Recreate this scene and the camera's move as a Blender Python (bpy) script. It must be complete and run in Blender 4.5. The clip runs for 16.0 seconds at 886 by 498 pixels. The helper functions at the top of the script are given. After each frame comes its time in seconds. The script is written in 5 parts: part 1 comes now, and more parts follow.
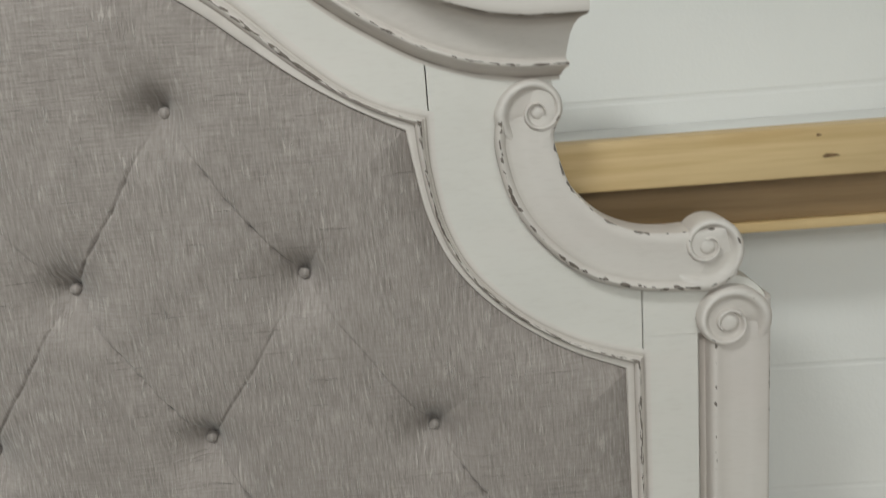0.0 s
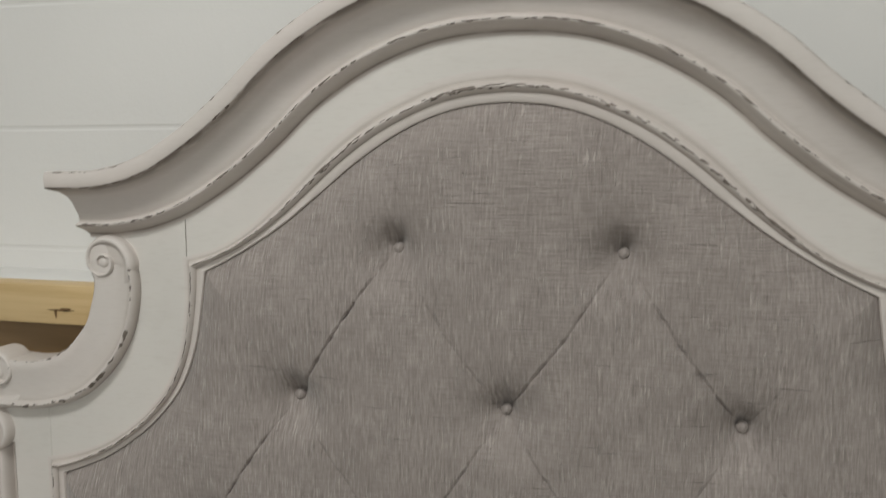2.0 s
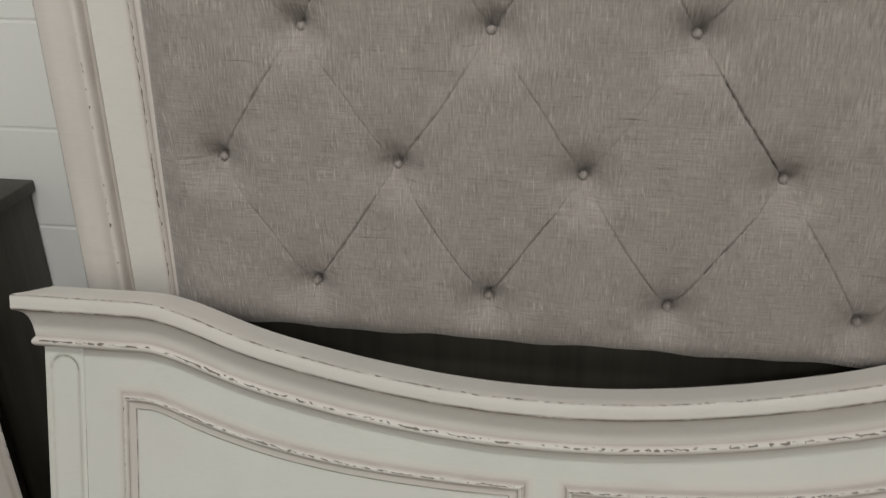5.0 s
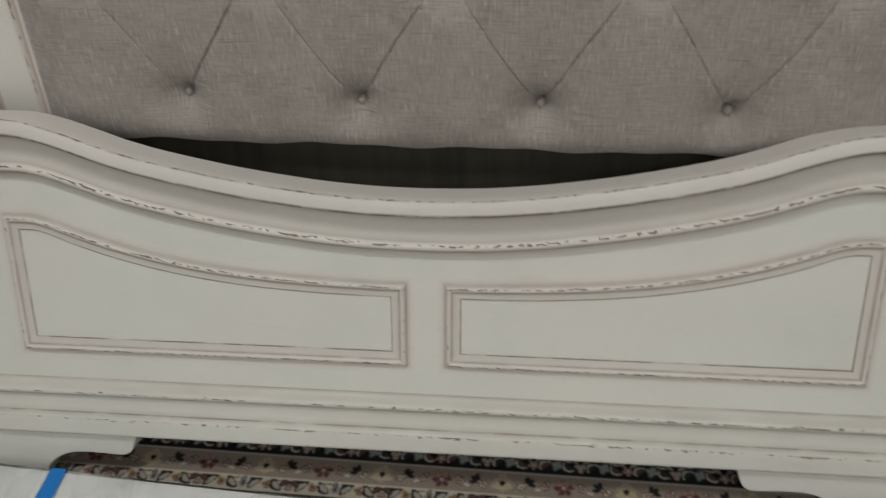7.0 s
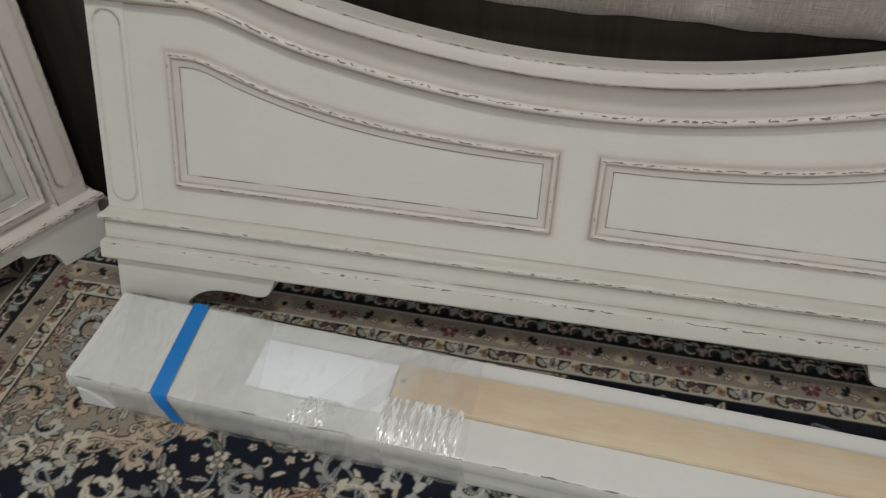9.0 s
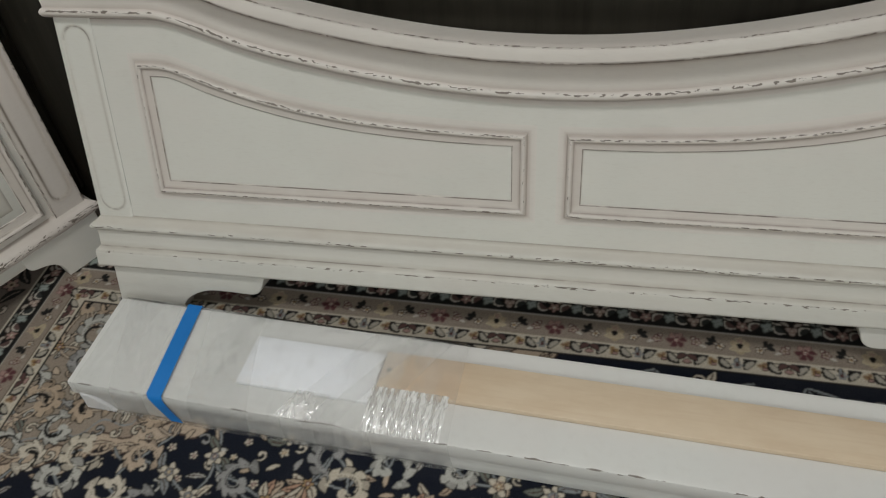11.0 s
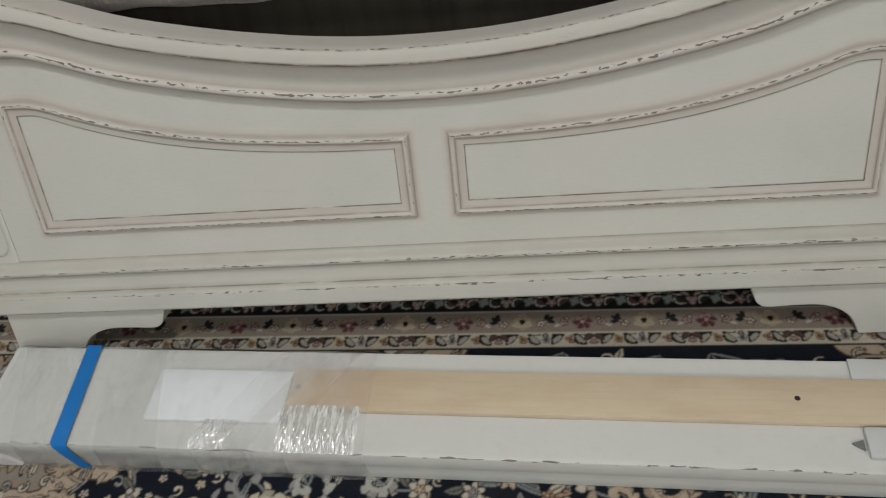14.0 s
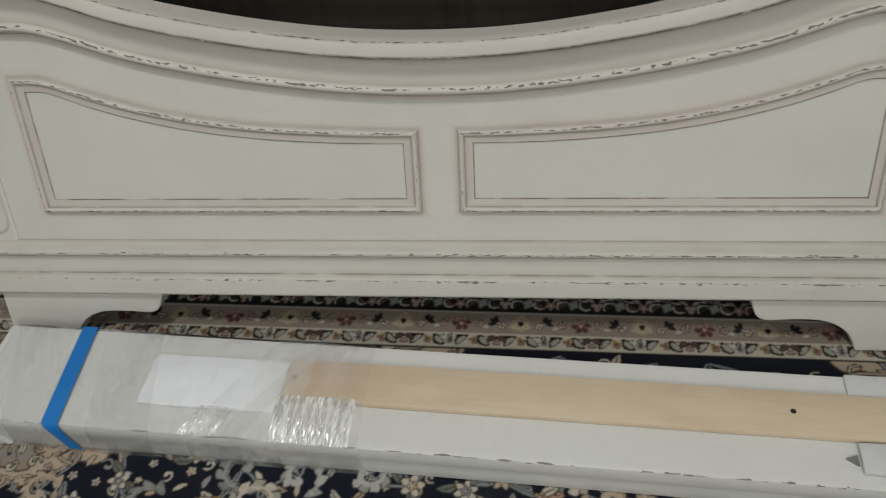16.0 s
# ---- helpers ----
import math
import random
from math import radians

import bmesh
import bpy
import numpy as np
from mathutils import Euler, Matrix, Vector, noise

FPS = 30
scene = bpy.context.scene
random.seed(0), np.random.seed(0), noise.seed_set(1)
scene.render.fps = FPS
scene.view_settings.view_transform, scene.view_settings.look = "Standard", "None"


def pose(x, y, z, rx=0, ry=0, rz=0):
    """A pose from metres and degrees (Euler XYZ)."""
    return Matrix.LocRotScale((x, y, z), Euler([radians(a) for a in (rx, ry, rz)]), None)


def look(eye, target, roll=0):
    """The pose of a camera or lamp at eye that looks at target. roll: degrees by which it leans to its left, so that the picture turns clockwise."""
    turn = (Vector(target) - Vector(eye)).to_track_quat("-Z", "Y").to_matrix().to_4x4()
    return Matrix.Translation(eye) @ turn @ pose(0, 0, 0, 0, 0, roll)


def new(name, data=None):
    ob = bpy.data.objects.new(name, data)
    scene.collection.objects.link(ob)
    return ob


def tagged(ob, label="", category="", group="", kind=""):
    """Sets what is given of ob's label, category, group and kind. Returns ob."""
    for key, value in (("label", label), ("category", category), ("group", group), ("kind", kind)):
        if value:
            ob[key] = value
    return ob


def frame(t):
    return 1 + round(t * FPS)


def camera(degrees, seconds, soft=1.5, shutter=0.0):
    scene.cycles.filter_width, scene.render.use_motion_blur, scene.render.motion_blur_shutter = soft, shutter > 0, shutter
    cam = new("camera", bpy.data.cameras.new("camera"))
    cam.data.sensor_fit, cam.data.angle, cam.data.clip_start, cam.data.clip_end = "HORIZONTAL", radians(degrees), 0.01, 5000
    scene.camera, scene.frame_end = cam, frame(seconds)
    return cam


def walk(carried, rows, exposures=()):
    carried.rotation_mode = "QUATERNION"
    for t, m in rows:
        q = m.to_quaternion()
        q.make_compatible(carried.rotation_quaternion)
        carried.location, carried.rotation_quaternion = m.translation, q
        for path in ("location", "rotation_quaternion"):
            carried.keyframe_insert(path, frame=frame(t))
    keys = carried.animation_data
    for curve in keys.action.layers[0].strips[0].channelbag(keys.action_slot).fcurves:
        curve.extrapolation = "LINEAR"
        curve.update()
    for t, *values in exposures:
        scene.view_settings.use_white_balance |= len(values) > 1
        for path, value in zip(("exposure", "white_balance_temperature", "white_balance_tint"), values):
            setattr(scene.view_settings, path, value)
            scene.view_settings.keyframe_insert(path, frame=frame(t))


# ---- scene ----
cam = camera(55.3, 16.0, 1.2, 0.4)
PATH = [
    (0, (0.4913, -0.9329, 1.5507), (0.4175, 0.9996, 1.0408), -4.65),
    (0.5, (0.4754, -0.9357, 1.6254), (0.3302, 1.0050, 1.1643), -3.47),
    (1, (0.3727, -0.9602, 1.6691), (0.0881, 0.9850, 1.3013), -3.11),
    (1.5, (0.2605, -0.9530, 1.6759), (-0.1815, 0.9647, 1.3199), -2.08),
    (2, (0.1954, -0.9691, 1.6327), (-0.3235, 0.9404, 1.3418), -0.65),
    (2.5, (0.1693, -0.9869, 1.5287), (-0.3437, 0.9135, 1.1746), 0.82),
    (3, (0.0405, -1.1016, 1.4623), (-0.2776, 0.8228, 1.0201), 0.73),
    (3.5, (-0.0222, -1.1432, 1.3932), (-0.2649, 0.7603, 0.8293), -0.57),
    (4, (-0.0506, -1.1563, 1.3486), (-0.2737, 0.7076, 0.6586), 1.18),
    (4.2, (-0.0595, -1.1690, 1.3237), (-0.3314, 0.6735, 0.5949), 1.08),
    (6.5, (0.1206, -1.1608, 1.2889), (-0.1553, 0.4833, 0.1840), -2.57),
    (7, (0.1480, -1.1733, 1.2396), (-0.0746, 0.4290, 0.0635), -2.12),
    (7.5, (0.2067, -1.1632, 1.2295), (0.1502, 0.4136, 0.0005), -3.43),
    (8, (0.1402, -1.1868, 1.2137), (0.1165, 0.3598, -0.0542), 1.45),
    (8.5, (0.0288, -1.2156, 1.2070), (-0.1533, 0.2804, -0.1078), 1.51),
    (9, (-0.0230, -1.2403, 1.2059), (-0.3183, 0.1942, -0.1561), 0.42),
    (9.2, (-0.0139, -1.2414, 1.1988), (-0.3253, 0.1868, -0.1662), 0.29),
    (11.3, (0.1014, -1.1977, 1.2377), (-0.3035, 0.1617, -0.1723), -7.40),
    (11.5, (0.1012, -1.1975, 1.2418), (-0.2962, 0.1707, -0.1617), -7.52),
    (12, (0.1397, -1.1886, 1.2206), (-0.2268, 0.1876, -0.1835), -9.99),
    (12.5, (0.1459, -1.1811, 1.2256), (-0.1781, 0.1880, -0.1958), -10.25),
    (13, (0.1712, -1.1859, 1.2138), (-0.1342, 0.1972, -0.1982), -10.69),
    (13.5, (0.1807, -1.1852, 1.2178), (-0.1096, 0.1994, -0.1959), -10.64),
    (14, (0.1721, -1.1861, 1.2176), (-0.0969, 0.2005, -0.1983), -9.45),
    (14.5, (0.1733, -1.1849, 1.2150), (-0.0783, 0.2044, -0.2016), -9.30),
    (15, (0.1509, -1.2042, 1.1989), (-0.0805, 0.2034, -0.2029), -6.39),
    (15.5, (0.1450, -1.2013, 1.2078), (-0.0924, 0.2000, -0.1994), -5.73),
    (16, (0.1485, -1.1987, 1.2081), (-0.0952, 0.2014, -0.1992), -5.88),
]
EXPOSURES = [(0.0, 0.15, 6300, 6), (0.5, -0.11, 6400, 8), (1.0, -0.25, 6500, 10), (1.5, -0.25, 6500, 10), (2.0, -0.18, 6500, 10), (2.5, 0.0, 6500, 10), (3.0, 0.22, 6500, 10), (3.5, 0.27, 6500, 9), (4.0, 0.22, 6500, 9), (6.5, -0.03, 6500, 10), (7.0, -0.05, 6500, 10), (8.5, -0.1, 6500, 9), (16.0, -0.08, 6500, 9)]
walk(cam, [(t, look(eye, target, roll)) for t, eye, target, roll in PATH], EXPOSURES)

# ---------------------------------------------------------------- light
world = bpy.data.worlds.new("world")
scene.world = world
world.use_nodes = True
world.node_tree.nodes["Background"].inputs[0].default_value = (0.8, 0.86, 0.95, 1)
world.node_tree.nodes["Background"].inputs[1].default_value = 0.02


def ceiling_lamp(x, y, z, sx, sy, watts, tint, spread=180):
    d = bpy.data.lights.new("tube_light", "AREA")
    d.shape, d.size, d.size_y, d.energy, d.color, d.spread = "RECTANGLE", sx, sy, watts, tint, radians(spread)
    ob = new("tube_light", d)
    ob.location = (x, y, z)
    return ob


TUBE = (0.985, 1.0, 0.977)
ceiling_lamp(1.2, -4.2, 2.98, 0.35, 2.4, 80, TUBE)
ceiling_lamp(-1.6, -4.6, 2.98, 0.35, 2.4, 4, TUBE)
ceiling_lamp(-0.40, -1.15, 2.98, 0.6, 0.35, 23.5, TUBE, 165)

# ---------------------------------------------------------------- materials


class Nodes:
    """A short way to write a node material."""

    def __init__(self, name):
        self.mat = bpy.data.materials.new(name)
        self.mat.use_nodes = True
        self.tree = self.mat.node_tree
        self.bsdf = self.tree.nodes["Principled BSDF"]

    def add(self, kind, operation=None, use_clamp=False, data_type=None, interpolation_type=None, attribute_name=None):
        n = self.tree.nodes.new(kind)
        if operation:
            n.operation = operation
        if use_clamp:
            n.use_clamp = True
        if data_type:
            n.data_type = data_type
        if interpolation_type:
            n.interpolation_type = interpolation_type
        if attribute_name:
            n.attribute_name = attribute_name
        return n

    def link(self, a, b):
        self.tree.links.new(a, b)

    def put(self, socket, v):
        if isinstance(v, (int, float)):
            socket.default_value = v
        elif isinstance(v, tuple):
            socket.default_value = v if len(v) == len(socket.default_value) else (*v, 1)
        else:
            self.link(v, socket)

    def math(self, op, a, b=0.0, clamp=False):
        n = self.add("ShaderNodeMath", operation=op, use_clamp=clamp)
        self.put(n.inputs[0], a), self.put(n.inputs[1], b)
        return n.outputs[0]

    def mix(self, f, a, b):
        n = self.add("ShaderNodeMix", data_type="RGBA")
        self.put(n.inputs[0], f), self.put(n.inputs[6], a), self.put(n.inputs[7], b)
        return n.outputs[2]

    def coords(self, which="Object"):
        return self.add("ShaderNodeTexCoord").outputs[which]

    def scaled(self, vec, s):
        n = self.add("ShaderNodeMapping")
        self.link(vec, n.inputs[0])
        n.inputs["Scale"].default_value = s
        return n.outputs[0]

    def noise(self, vec, scale, detail=3.0, rough=0.5):
        n = self.add("ShaderNodeTexNoise")
        self.link(vec, n.inputs["Vector"])
        n.inputs["Scale"].default_value, n.inputs["Detail"].default_value, n.inputs["Roughness"].default_value = scale, detail, rough
        return n.outputs[0]

    def ramp(self, v, lo, hi):
        n = self.add("ShaderNodeMapRange", interpolation_type="SMOOTHSTEP")
        self.put(n.inputs[0], v), self.put(n.inputs[1], lo), self.put(n.inputs[2], hi)
        return n.outputs[0]

    def bump(self, height, strength, distance):
        n = self.add("ShaderNodeBump")
        n.inputs["Strength"].default_value, n.inputs["Distance"].default_value = strength, distance
        self.link(height, n.inputs["Height"])
        self.link(n.outputs[0], self.bsdf.inputs["Normal"])

    def attr(self, name):
        return self.add("ShaderNodeAttribute", attribute_name=name)

    def done(self, color, rough, metal=0.0):
        self.put(self.bsdf.inputs["Base Color"], color)
        self.put(self.bsdf.inputs["Roughness"], rough)
        self.bsdf.inputs["Metallic"].default_value = metal
        return self.mat


def painted_wood(name, base, glaze, worn=(0.075, 0.058, 0.046)):
    """Antique paint: rubbed through to the wood along the edges, a darker glaze left in the grooves, with shade painted
    into it.
    """
    m = Nodes(name)
    at = m.coords()
    tone = m.noise(at, 5.0, 4)
    fine = m.noise(m.scaled(at, (60, 60, 300)), 1.0, 3)
    color = m.mix(m.ramp(tone, 0.3, 0.75), base, tuple(c * 0.93 for c in base))
    color = m.mix(m.math("MULTIPLY", m.ramp(fine, 0.45, 0.8), 0.10), color, glaze)
    rosy = (base[0] * 1.0, base[1] * 0.96, base[2] * 0.965)
    color = m.mix(m.math("MULTIPLY", m.ramp(m.noise(m.scaled(at, (2.6, 2.6, 6.0)), 1.0, 4, 0.6), 0.42, 0.66), 0.5), color, rosy)
    smudge = m.math("MULTIPLY", m.ramp(m.noise(m.scaled(at, (9, 9, 30)), 1.0, 5, 0.65), 0.55, 0.8), 0.14)
    color = m.mix(smudge, color, glaze)
    tags = m.attr("wear_shade")
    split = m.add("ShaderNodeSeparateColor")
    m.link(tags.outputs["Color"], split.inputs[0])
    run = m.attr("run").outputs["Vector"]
    # glaze in the grooves; it also carries the shade painted there
    wax_shade = m.math("MULTIPLY", split.outputs[1], m.math("ADD", 0.55, m.math("MULTIPLY", m.noise(m.scaled(run, (14, 60, 1)), 1.0, 3), 0.8)), True)
    color = m.mix(wax_shade, color, glaze)
    chip = m.noise(m.scaled(run, (88, 360, 3)), 1.0, 1, 0.4)
    ragged = m.noise(m.scaled(run, (380, 420, 3)), 1.0, 2)
    often = m.noise(m.scaled(run, (16, 1, 1)), 1.0, 2)
    level = m.math("ADD", chip, m.math("ADD", m.math("MULTIPLY", m.math("SUBTRACT", ragged, 0.5), 0.22), m.math("MULTIPLY", m.math("SUBTRACT", often, 0.5), 0.55)))
    level = m.math("SUBTRACT", level, m.math("MULTIPLY", m.math("SUBTRACT", 1.0, split.outputs[0]), 0.75))
    gone = m.math("MULTIPLY", m.ramp(level, 0.460, 0.500), 0.90)
    brown = m.mix(m.noise(m.scaled(run, (200, 500, 3)), 1.0, 2), worn, tuple(c * 2.3 for c in worn))
    color = m.mix(gone, color, brown)
    line = split.outputs[2]
    color = m.mix(m.math("MULTIPLY", line, m.ramp(m.noise(m.scaled(run, (22, 90, 1)), 1.0, 3), 0.28, 0.56)), color, tuple(c * 1.6 for c in worn))
    m.bump(m.math("ADD", m.math("MULTIPLY", gone, -0.4), m.math("MULTIPLY", m.noise(at, 90, 3), 0.35)), 0.35, 0.0012)
    return m.done(color, m.math("ADD", 0.42, m.math("MULTIPLY", tone, 0.2)))


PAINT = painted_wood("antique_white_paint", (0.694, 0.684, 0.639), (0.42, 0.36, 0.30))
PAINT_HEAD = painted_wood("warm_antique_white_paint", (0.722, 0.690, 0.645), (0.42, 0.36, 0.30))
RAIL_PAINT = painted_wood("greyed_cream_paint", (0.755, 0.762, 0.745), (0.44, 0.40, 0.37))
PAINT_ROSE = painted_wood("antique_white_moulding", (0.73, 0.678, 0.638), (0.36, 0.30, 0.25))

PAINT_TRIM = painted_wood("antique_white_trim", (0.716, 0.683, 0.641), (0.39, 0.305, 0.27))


def linen(name, base, light):
    """Slubbed linen: long uneven weft threads, short upright slubs, worn and mottled in patches."""
    m = Nodes(name)
    at = m.coords()
    wavy = m.add("ShaderNodeVectorMath", operation="ADD")
    m.link(at, wavy.inputs[0])
    sway = m.add("ShaderNodeVectorMath", operation="SCALE")
    m.link(m.add("ShaderNodeTexNoise").outputs["Color"], sway.inputs[0])
    sway.inputs["Scale"].default_value = 0.006
    m.link(sway.outputs[0], wavy.inputs[1])
    at2 = wavy.outputs[0]
    weft = m.noise(m.scaled(at2, (22, 1, 520)), 1.0, 3, 0.6)
    strand = m.noise(m.scaled(at2, (600, 1, 44)), 1.0, 3, 0.55)
    slub = m.noise(m.scaled(at2, (340, 1, 36)), 1.0, 2, 0.5)
    mottled = m.noise(m.scaled(at, (12, 1, 8)), 1.0, 5, 0.65)
    height = m.add("ShaderNodeSeparateXYZ")
    m.link(at, height.inputs[0])
    lower = m.math("SUBTRACT", m.ramp(height.outputs[2], 1.62, 1.35), m.math("MULTIPLY", m.ramp(height.outputs[2], 1.08, 0.86), 0.75))
    patch = m.ramp(m.noise(m.scaled(at, (6, 1, 5)), 1.0, 3, 0.5), 0.38, 0.62)
    upright = m.math("ADD", m.math("MULTIPLY", strand, 0.55), m.math("MULTIPLY", slub, 0.45))
    share = m.math("ADD", 0.36, m.math("ADD", m.math("MULTIPLY", lower, 0.30), m.math("MULTIPLY", patch, 0.24)))
    blend = m.add("ShaderNodeMix", data_type="FLOAT")
    m.put(blend.inputs[0], share), m.put(blend.inputs[2], weft), m.put(blend.inputs[3], upright)
    uneven = m.noise(m.scaled(at, (30, 1, 18)), 1.0, 4, 0.6)
    thread = m.math("ADD", 0.5, m.math("MULTIPLY", m.math("SUBTRACT", blend.outputs[0], 0.5), m.math("ADD", 0.25, m.math("MULTIPLY", uneven, 1.7))))
    color = m.mix(m.ramp(thread, 0.30, 0.70), tuple(c * 0.78 for c in base), light)
    grain = m.noise(m.scaled(at2, (240, 1, 150)), 1.0, 3, 0.65)
    color = m.mix(m.math("MULTIPLY", m.ramp(grain, 0.42, 0.70), 0.30), color, tuple(c * 0.72 for c in base))
    color = m.mix(m.math("MULTIPLY", m.ramp(mottled, 0.35, 0.7), 0.34), color, tuple(c * 0.80 for c in base))
    rubbed = m.ramp(m.math("MULTIPLY", slub, m.noise(m.scaled(at, (26, 1, 14)), 1.0, 3, 0.6)), 0.28, 0.38)
    color = m.mix(m.math("MULTIPLY", rubbed, 0.16), color, tuple(min(1.0, c * 1.25) for c in light))
    dash = m.math("MULTIPLY", m.ramp(slub, 0.57, 0.66), m.ramp(uneven, 0.42, 0.6))
    color = m.mix(m.math("MULTIPLY", dash, 0.42), color, tuple(min(1.0, c * 1.3) for c in light))
    dark = m.math("MULTIPLY", m.ramp(slub, 0.38, 0.30), m.ramp(uneven, 0.40, 0.58))
    color = m.mix(m.math("MULTIPLY", dark, 0.38), color, tuple(c * 0.55 for c in base))
    # single long weft threads drawn tight, darker and sunk
    pulled = m.math("MULTIPLY", m.ramp(m.noise(m.scaled(at2, (11, 1, 330)), 1.0, 2, 0.5), 0.36, 0.27), m.ramp(m.noise(m.scaled(at, (5, 1, 9)), 1.0, 3), 0.36, 0.58))
    color = m.mix(m.math("MULTIPLY", pulled, 0.38), color, tuple(c * 0.5 for c in base))
    m.bump(m.math("SUBTRACT", m.math("ADD", thread, m.math("MULTIPLY", dash, 0.6)), m.math("MULTIPLY", pulled, 0.5)), 0.9, 0.0018)
    m.bsdf.inputs["Sheen Weight"].default_value = 0.25
    m.bsdf.inputs["Sheen Roughness"].default_value = 0.5
    m.bsdf.inputs["Specular IOR Level"].default_value = 0.25
    return m.done(color, 0.85)


LINEN = linen("grey_linen", (0.308, 0.265, 0.241), (0.448, 0.396, 0.368))


def block_paint():
    m = Nodes("painted_block")
    at = m.coords("Object")
    info = m.add("ShaderNodeObjectInfo").outputs["Random"]
    tone = m.math("ADD", m.math("MULTIPLY", m.noise(at, 3, 3), 0.7), m.math("MULTIPLY", info, 0.12))
    color = m.mix(tone, (0.85, 0.835, 0.805), (0.79, 0.775, 0.75))
    m.bump(m.math("ADD", m.noise(at, 40, 4, 0.6), m.math("MULTIPLY", m.noise(at, 240, 2), 0.4)), 0.22, 0.002)
    return m.done(color, 0.6)


BLOCK = block_paint()


def plain_surface(name, color, rough=0.7, spread=0.9, scale=6.0, grit=120, depth=0.001):
    m = Nodes(name)
    at = m.coords()
    c = m.mix(m.noise(at, scale, 4), color, tuple(v * spread for v in color))
    m.bump(m.noise(at, grit, 3), 0.3, depth)
    return m.done(c, rough)


def pine(name, light, dark, along=0, rough=0.55):
    """Sawn softwood with the grain along one axis."""
    m = Nodes(name)
    at = m.coords()
    s = [46.0, 46.0, 46.0]
    s[along] = 2.2
    grain = m.noise(m.scaled(at, tuple(s)), 1.0, 5, 0.6)
    s2 = [v * 5 for v in s]
    fibre = m.noise(m.scaled(at, tuple(s2)), 1.0, 2)
    blot = m.noise(at, 5, 3)
    c = m.mix(m.ramp(grain, 0.35, 0.7), light, dark)
    c = m.mix(m.math("MULTIPLY", m.ramp(blot, 0.35, 0.7), 0.35), c, tuple(v * 0.78 for v in light))
    c = m.mix(m.math("MULTIPLY", m.ramp(fibre, 0.5, 0.8), 0.18), c, dark)
    m.bump(m.math("ADD", grain, fibre), 0.25, 0.001)
    return m.done(c, rough)


PINE = pine("pine_timber", (0.72, 0.53, 0.28), (0.56, 0.38, 0.17))
# darker copy of the pine: the batten's shade put into the wood colour
SHADED_PINE = pine("shaded_board", (0.36, 0.235, 0.12), (0.26, 0.165, 0.08))
KNOT = plain_surface("knot_wood", (0.27, 0.155, 0.065), 0.6, 0.5, 160)
WALL_PAINT = plain_surface("plain_wall_paint", (0.76, 0.76, 0.73), 0.7, 0.94, 2.0)
CEILING = plain_surface("ceiling_paint", (0.8, 0.8, 0.78), 0.8, 0.95, 2.0)
CONCRETE = plain_surface("concrete_floor", (0.52, 0.51, 0.49), 0.7, 0.85, 4.0)
DARK_WOOD = pine("dark_stained_wood", (0.050, 0.044, 0.033), (0.030, 0.025, 0.018), 2, 0.5)
DARK_BOARD = plain_surface("dark_backing_cloth", (0.060, 0.055, 0.050), 0.9, 0.8, 20)
BLUE = plain_surface("blue_tape", (0.004, 0.19, 0.60), 0.55, 0.9, 40)
FOAM = plain_surface("white_foam", (0.89, 0.90, 0.93), 0.75, 0.96, 30, 400, 0.0006)
FOAM_GREY = plain_surface("pale_grey_foam", (0.66, 0.66, 0.665), 0.75, 0.94, 30, 400, 0.0006)
STEEL = plain_surface("dull_steel", (0.22, 0.22, 0.215), 0.45, 0.8, 50)
DARK_HOLE = plain_surface("dark_hole", (0.03, 0.02, 0.015), 0.8, 0.7, 60)


def film_material(name, milky, shine, rough, grain, relief, painted_glint):
    """Clear plastic film, milky where it lies many thick; white streaks along its folds are lamp glints put into the
    colour.
    """
    m = Nodes(name)
    at = m.coords()
    wrinkle = m.noise(m.scaled(at, grain), 1.0, 3, 0.55)
    t = m.tree
    clear = m.add("ShaderNodeBsdfTransparent")
    gloss = m.add("ShaderNodeBsdfGlossy")
    gloss.inputs["Roughness"].default_value = rough
    milk = m.add("ShaderNodeBsdfDiffuse")
    b = m.add("ShaderNodeBump")
    b.inputs["Strength"].default_value, b.inputs["Distance"].default_value = relief, 0.003
    m.link(wrinkle, b.inputs["Height"])
    m.link(b.outputs[0], gloss.inputs["Normal"])
    f = m.add("ShaderNodeFresnel")
    f.inputs[0].default_value = 1.5
    # glints painted in: the folds turn white and opaque
    folded = m.math("MULTIPLY", m.ramp(wrinkle, 0.42, 0.58), painted_glint)
    m.put(milk.inputs["Color"], m.mix(folded, (0.66, 0.65, 0.63), (0.97, 0.97, 0.96)))
    a = m.add("ShaderNodeMixShader")
    m.put(a.inputs[0], m.math("ADD", milky, folded, True))
    m.link(clear.outputs[0], a.inputs[1]), m.link(milk.outputs[0], a.inputs[2])
    c = m.add("ShaderNodeMixShader")
    m.put(c.inputs[0], m.math("MULTIPLY", f.outputs[0], shine, True))
    m.link(a.outputs[0], c.inputs[1]), m.link(gloss.outputs[0], c.inputs[2])
    m.link(c.outputs[0], t.nodes["Material Output"].inputs["Surface"])
    return m.mat


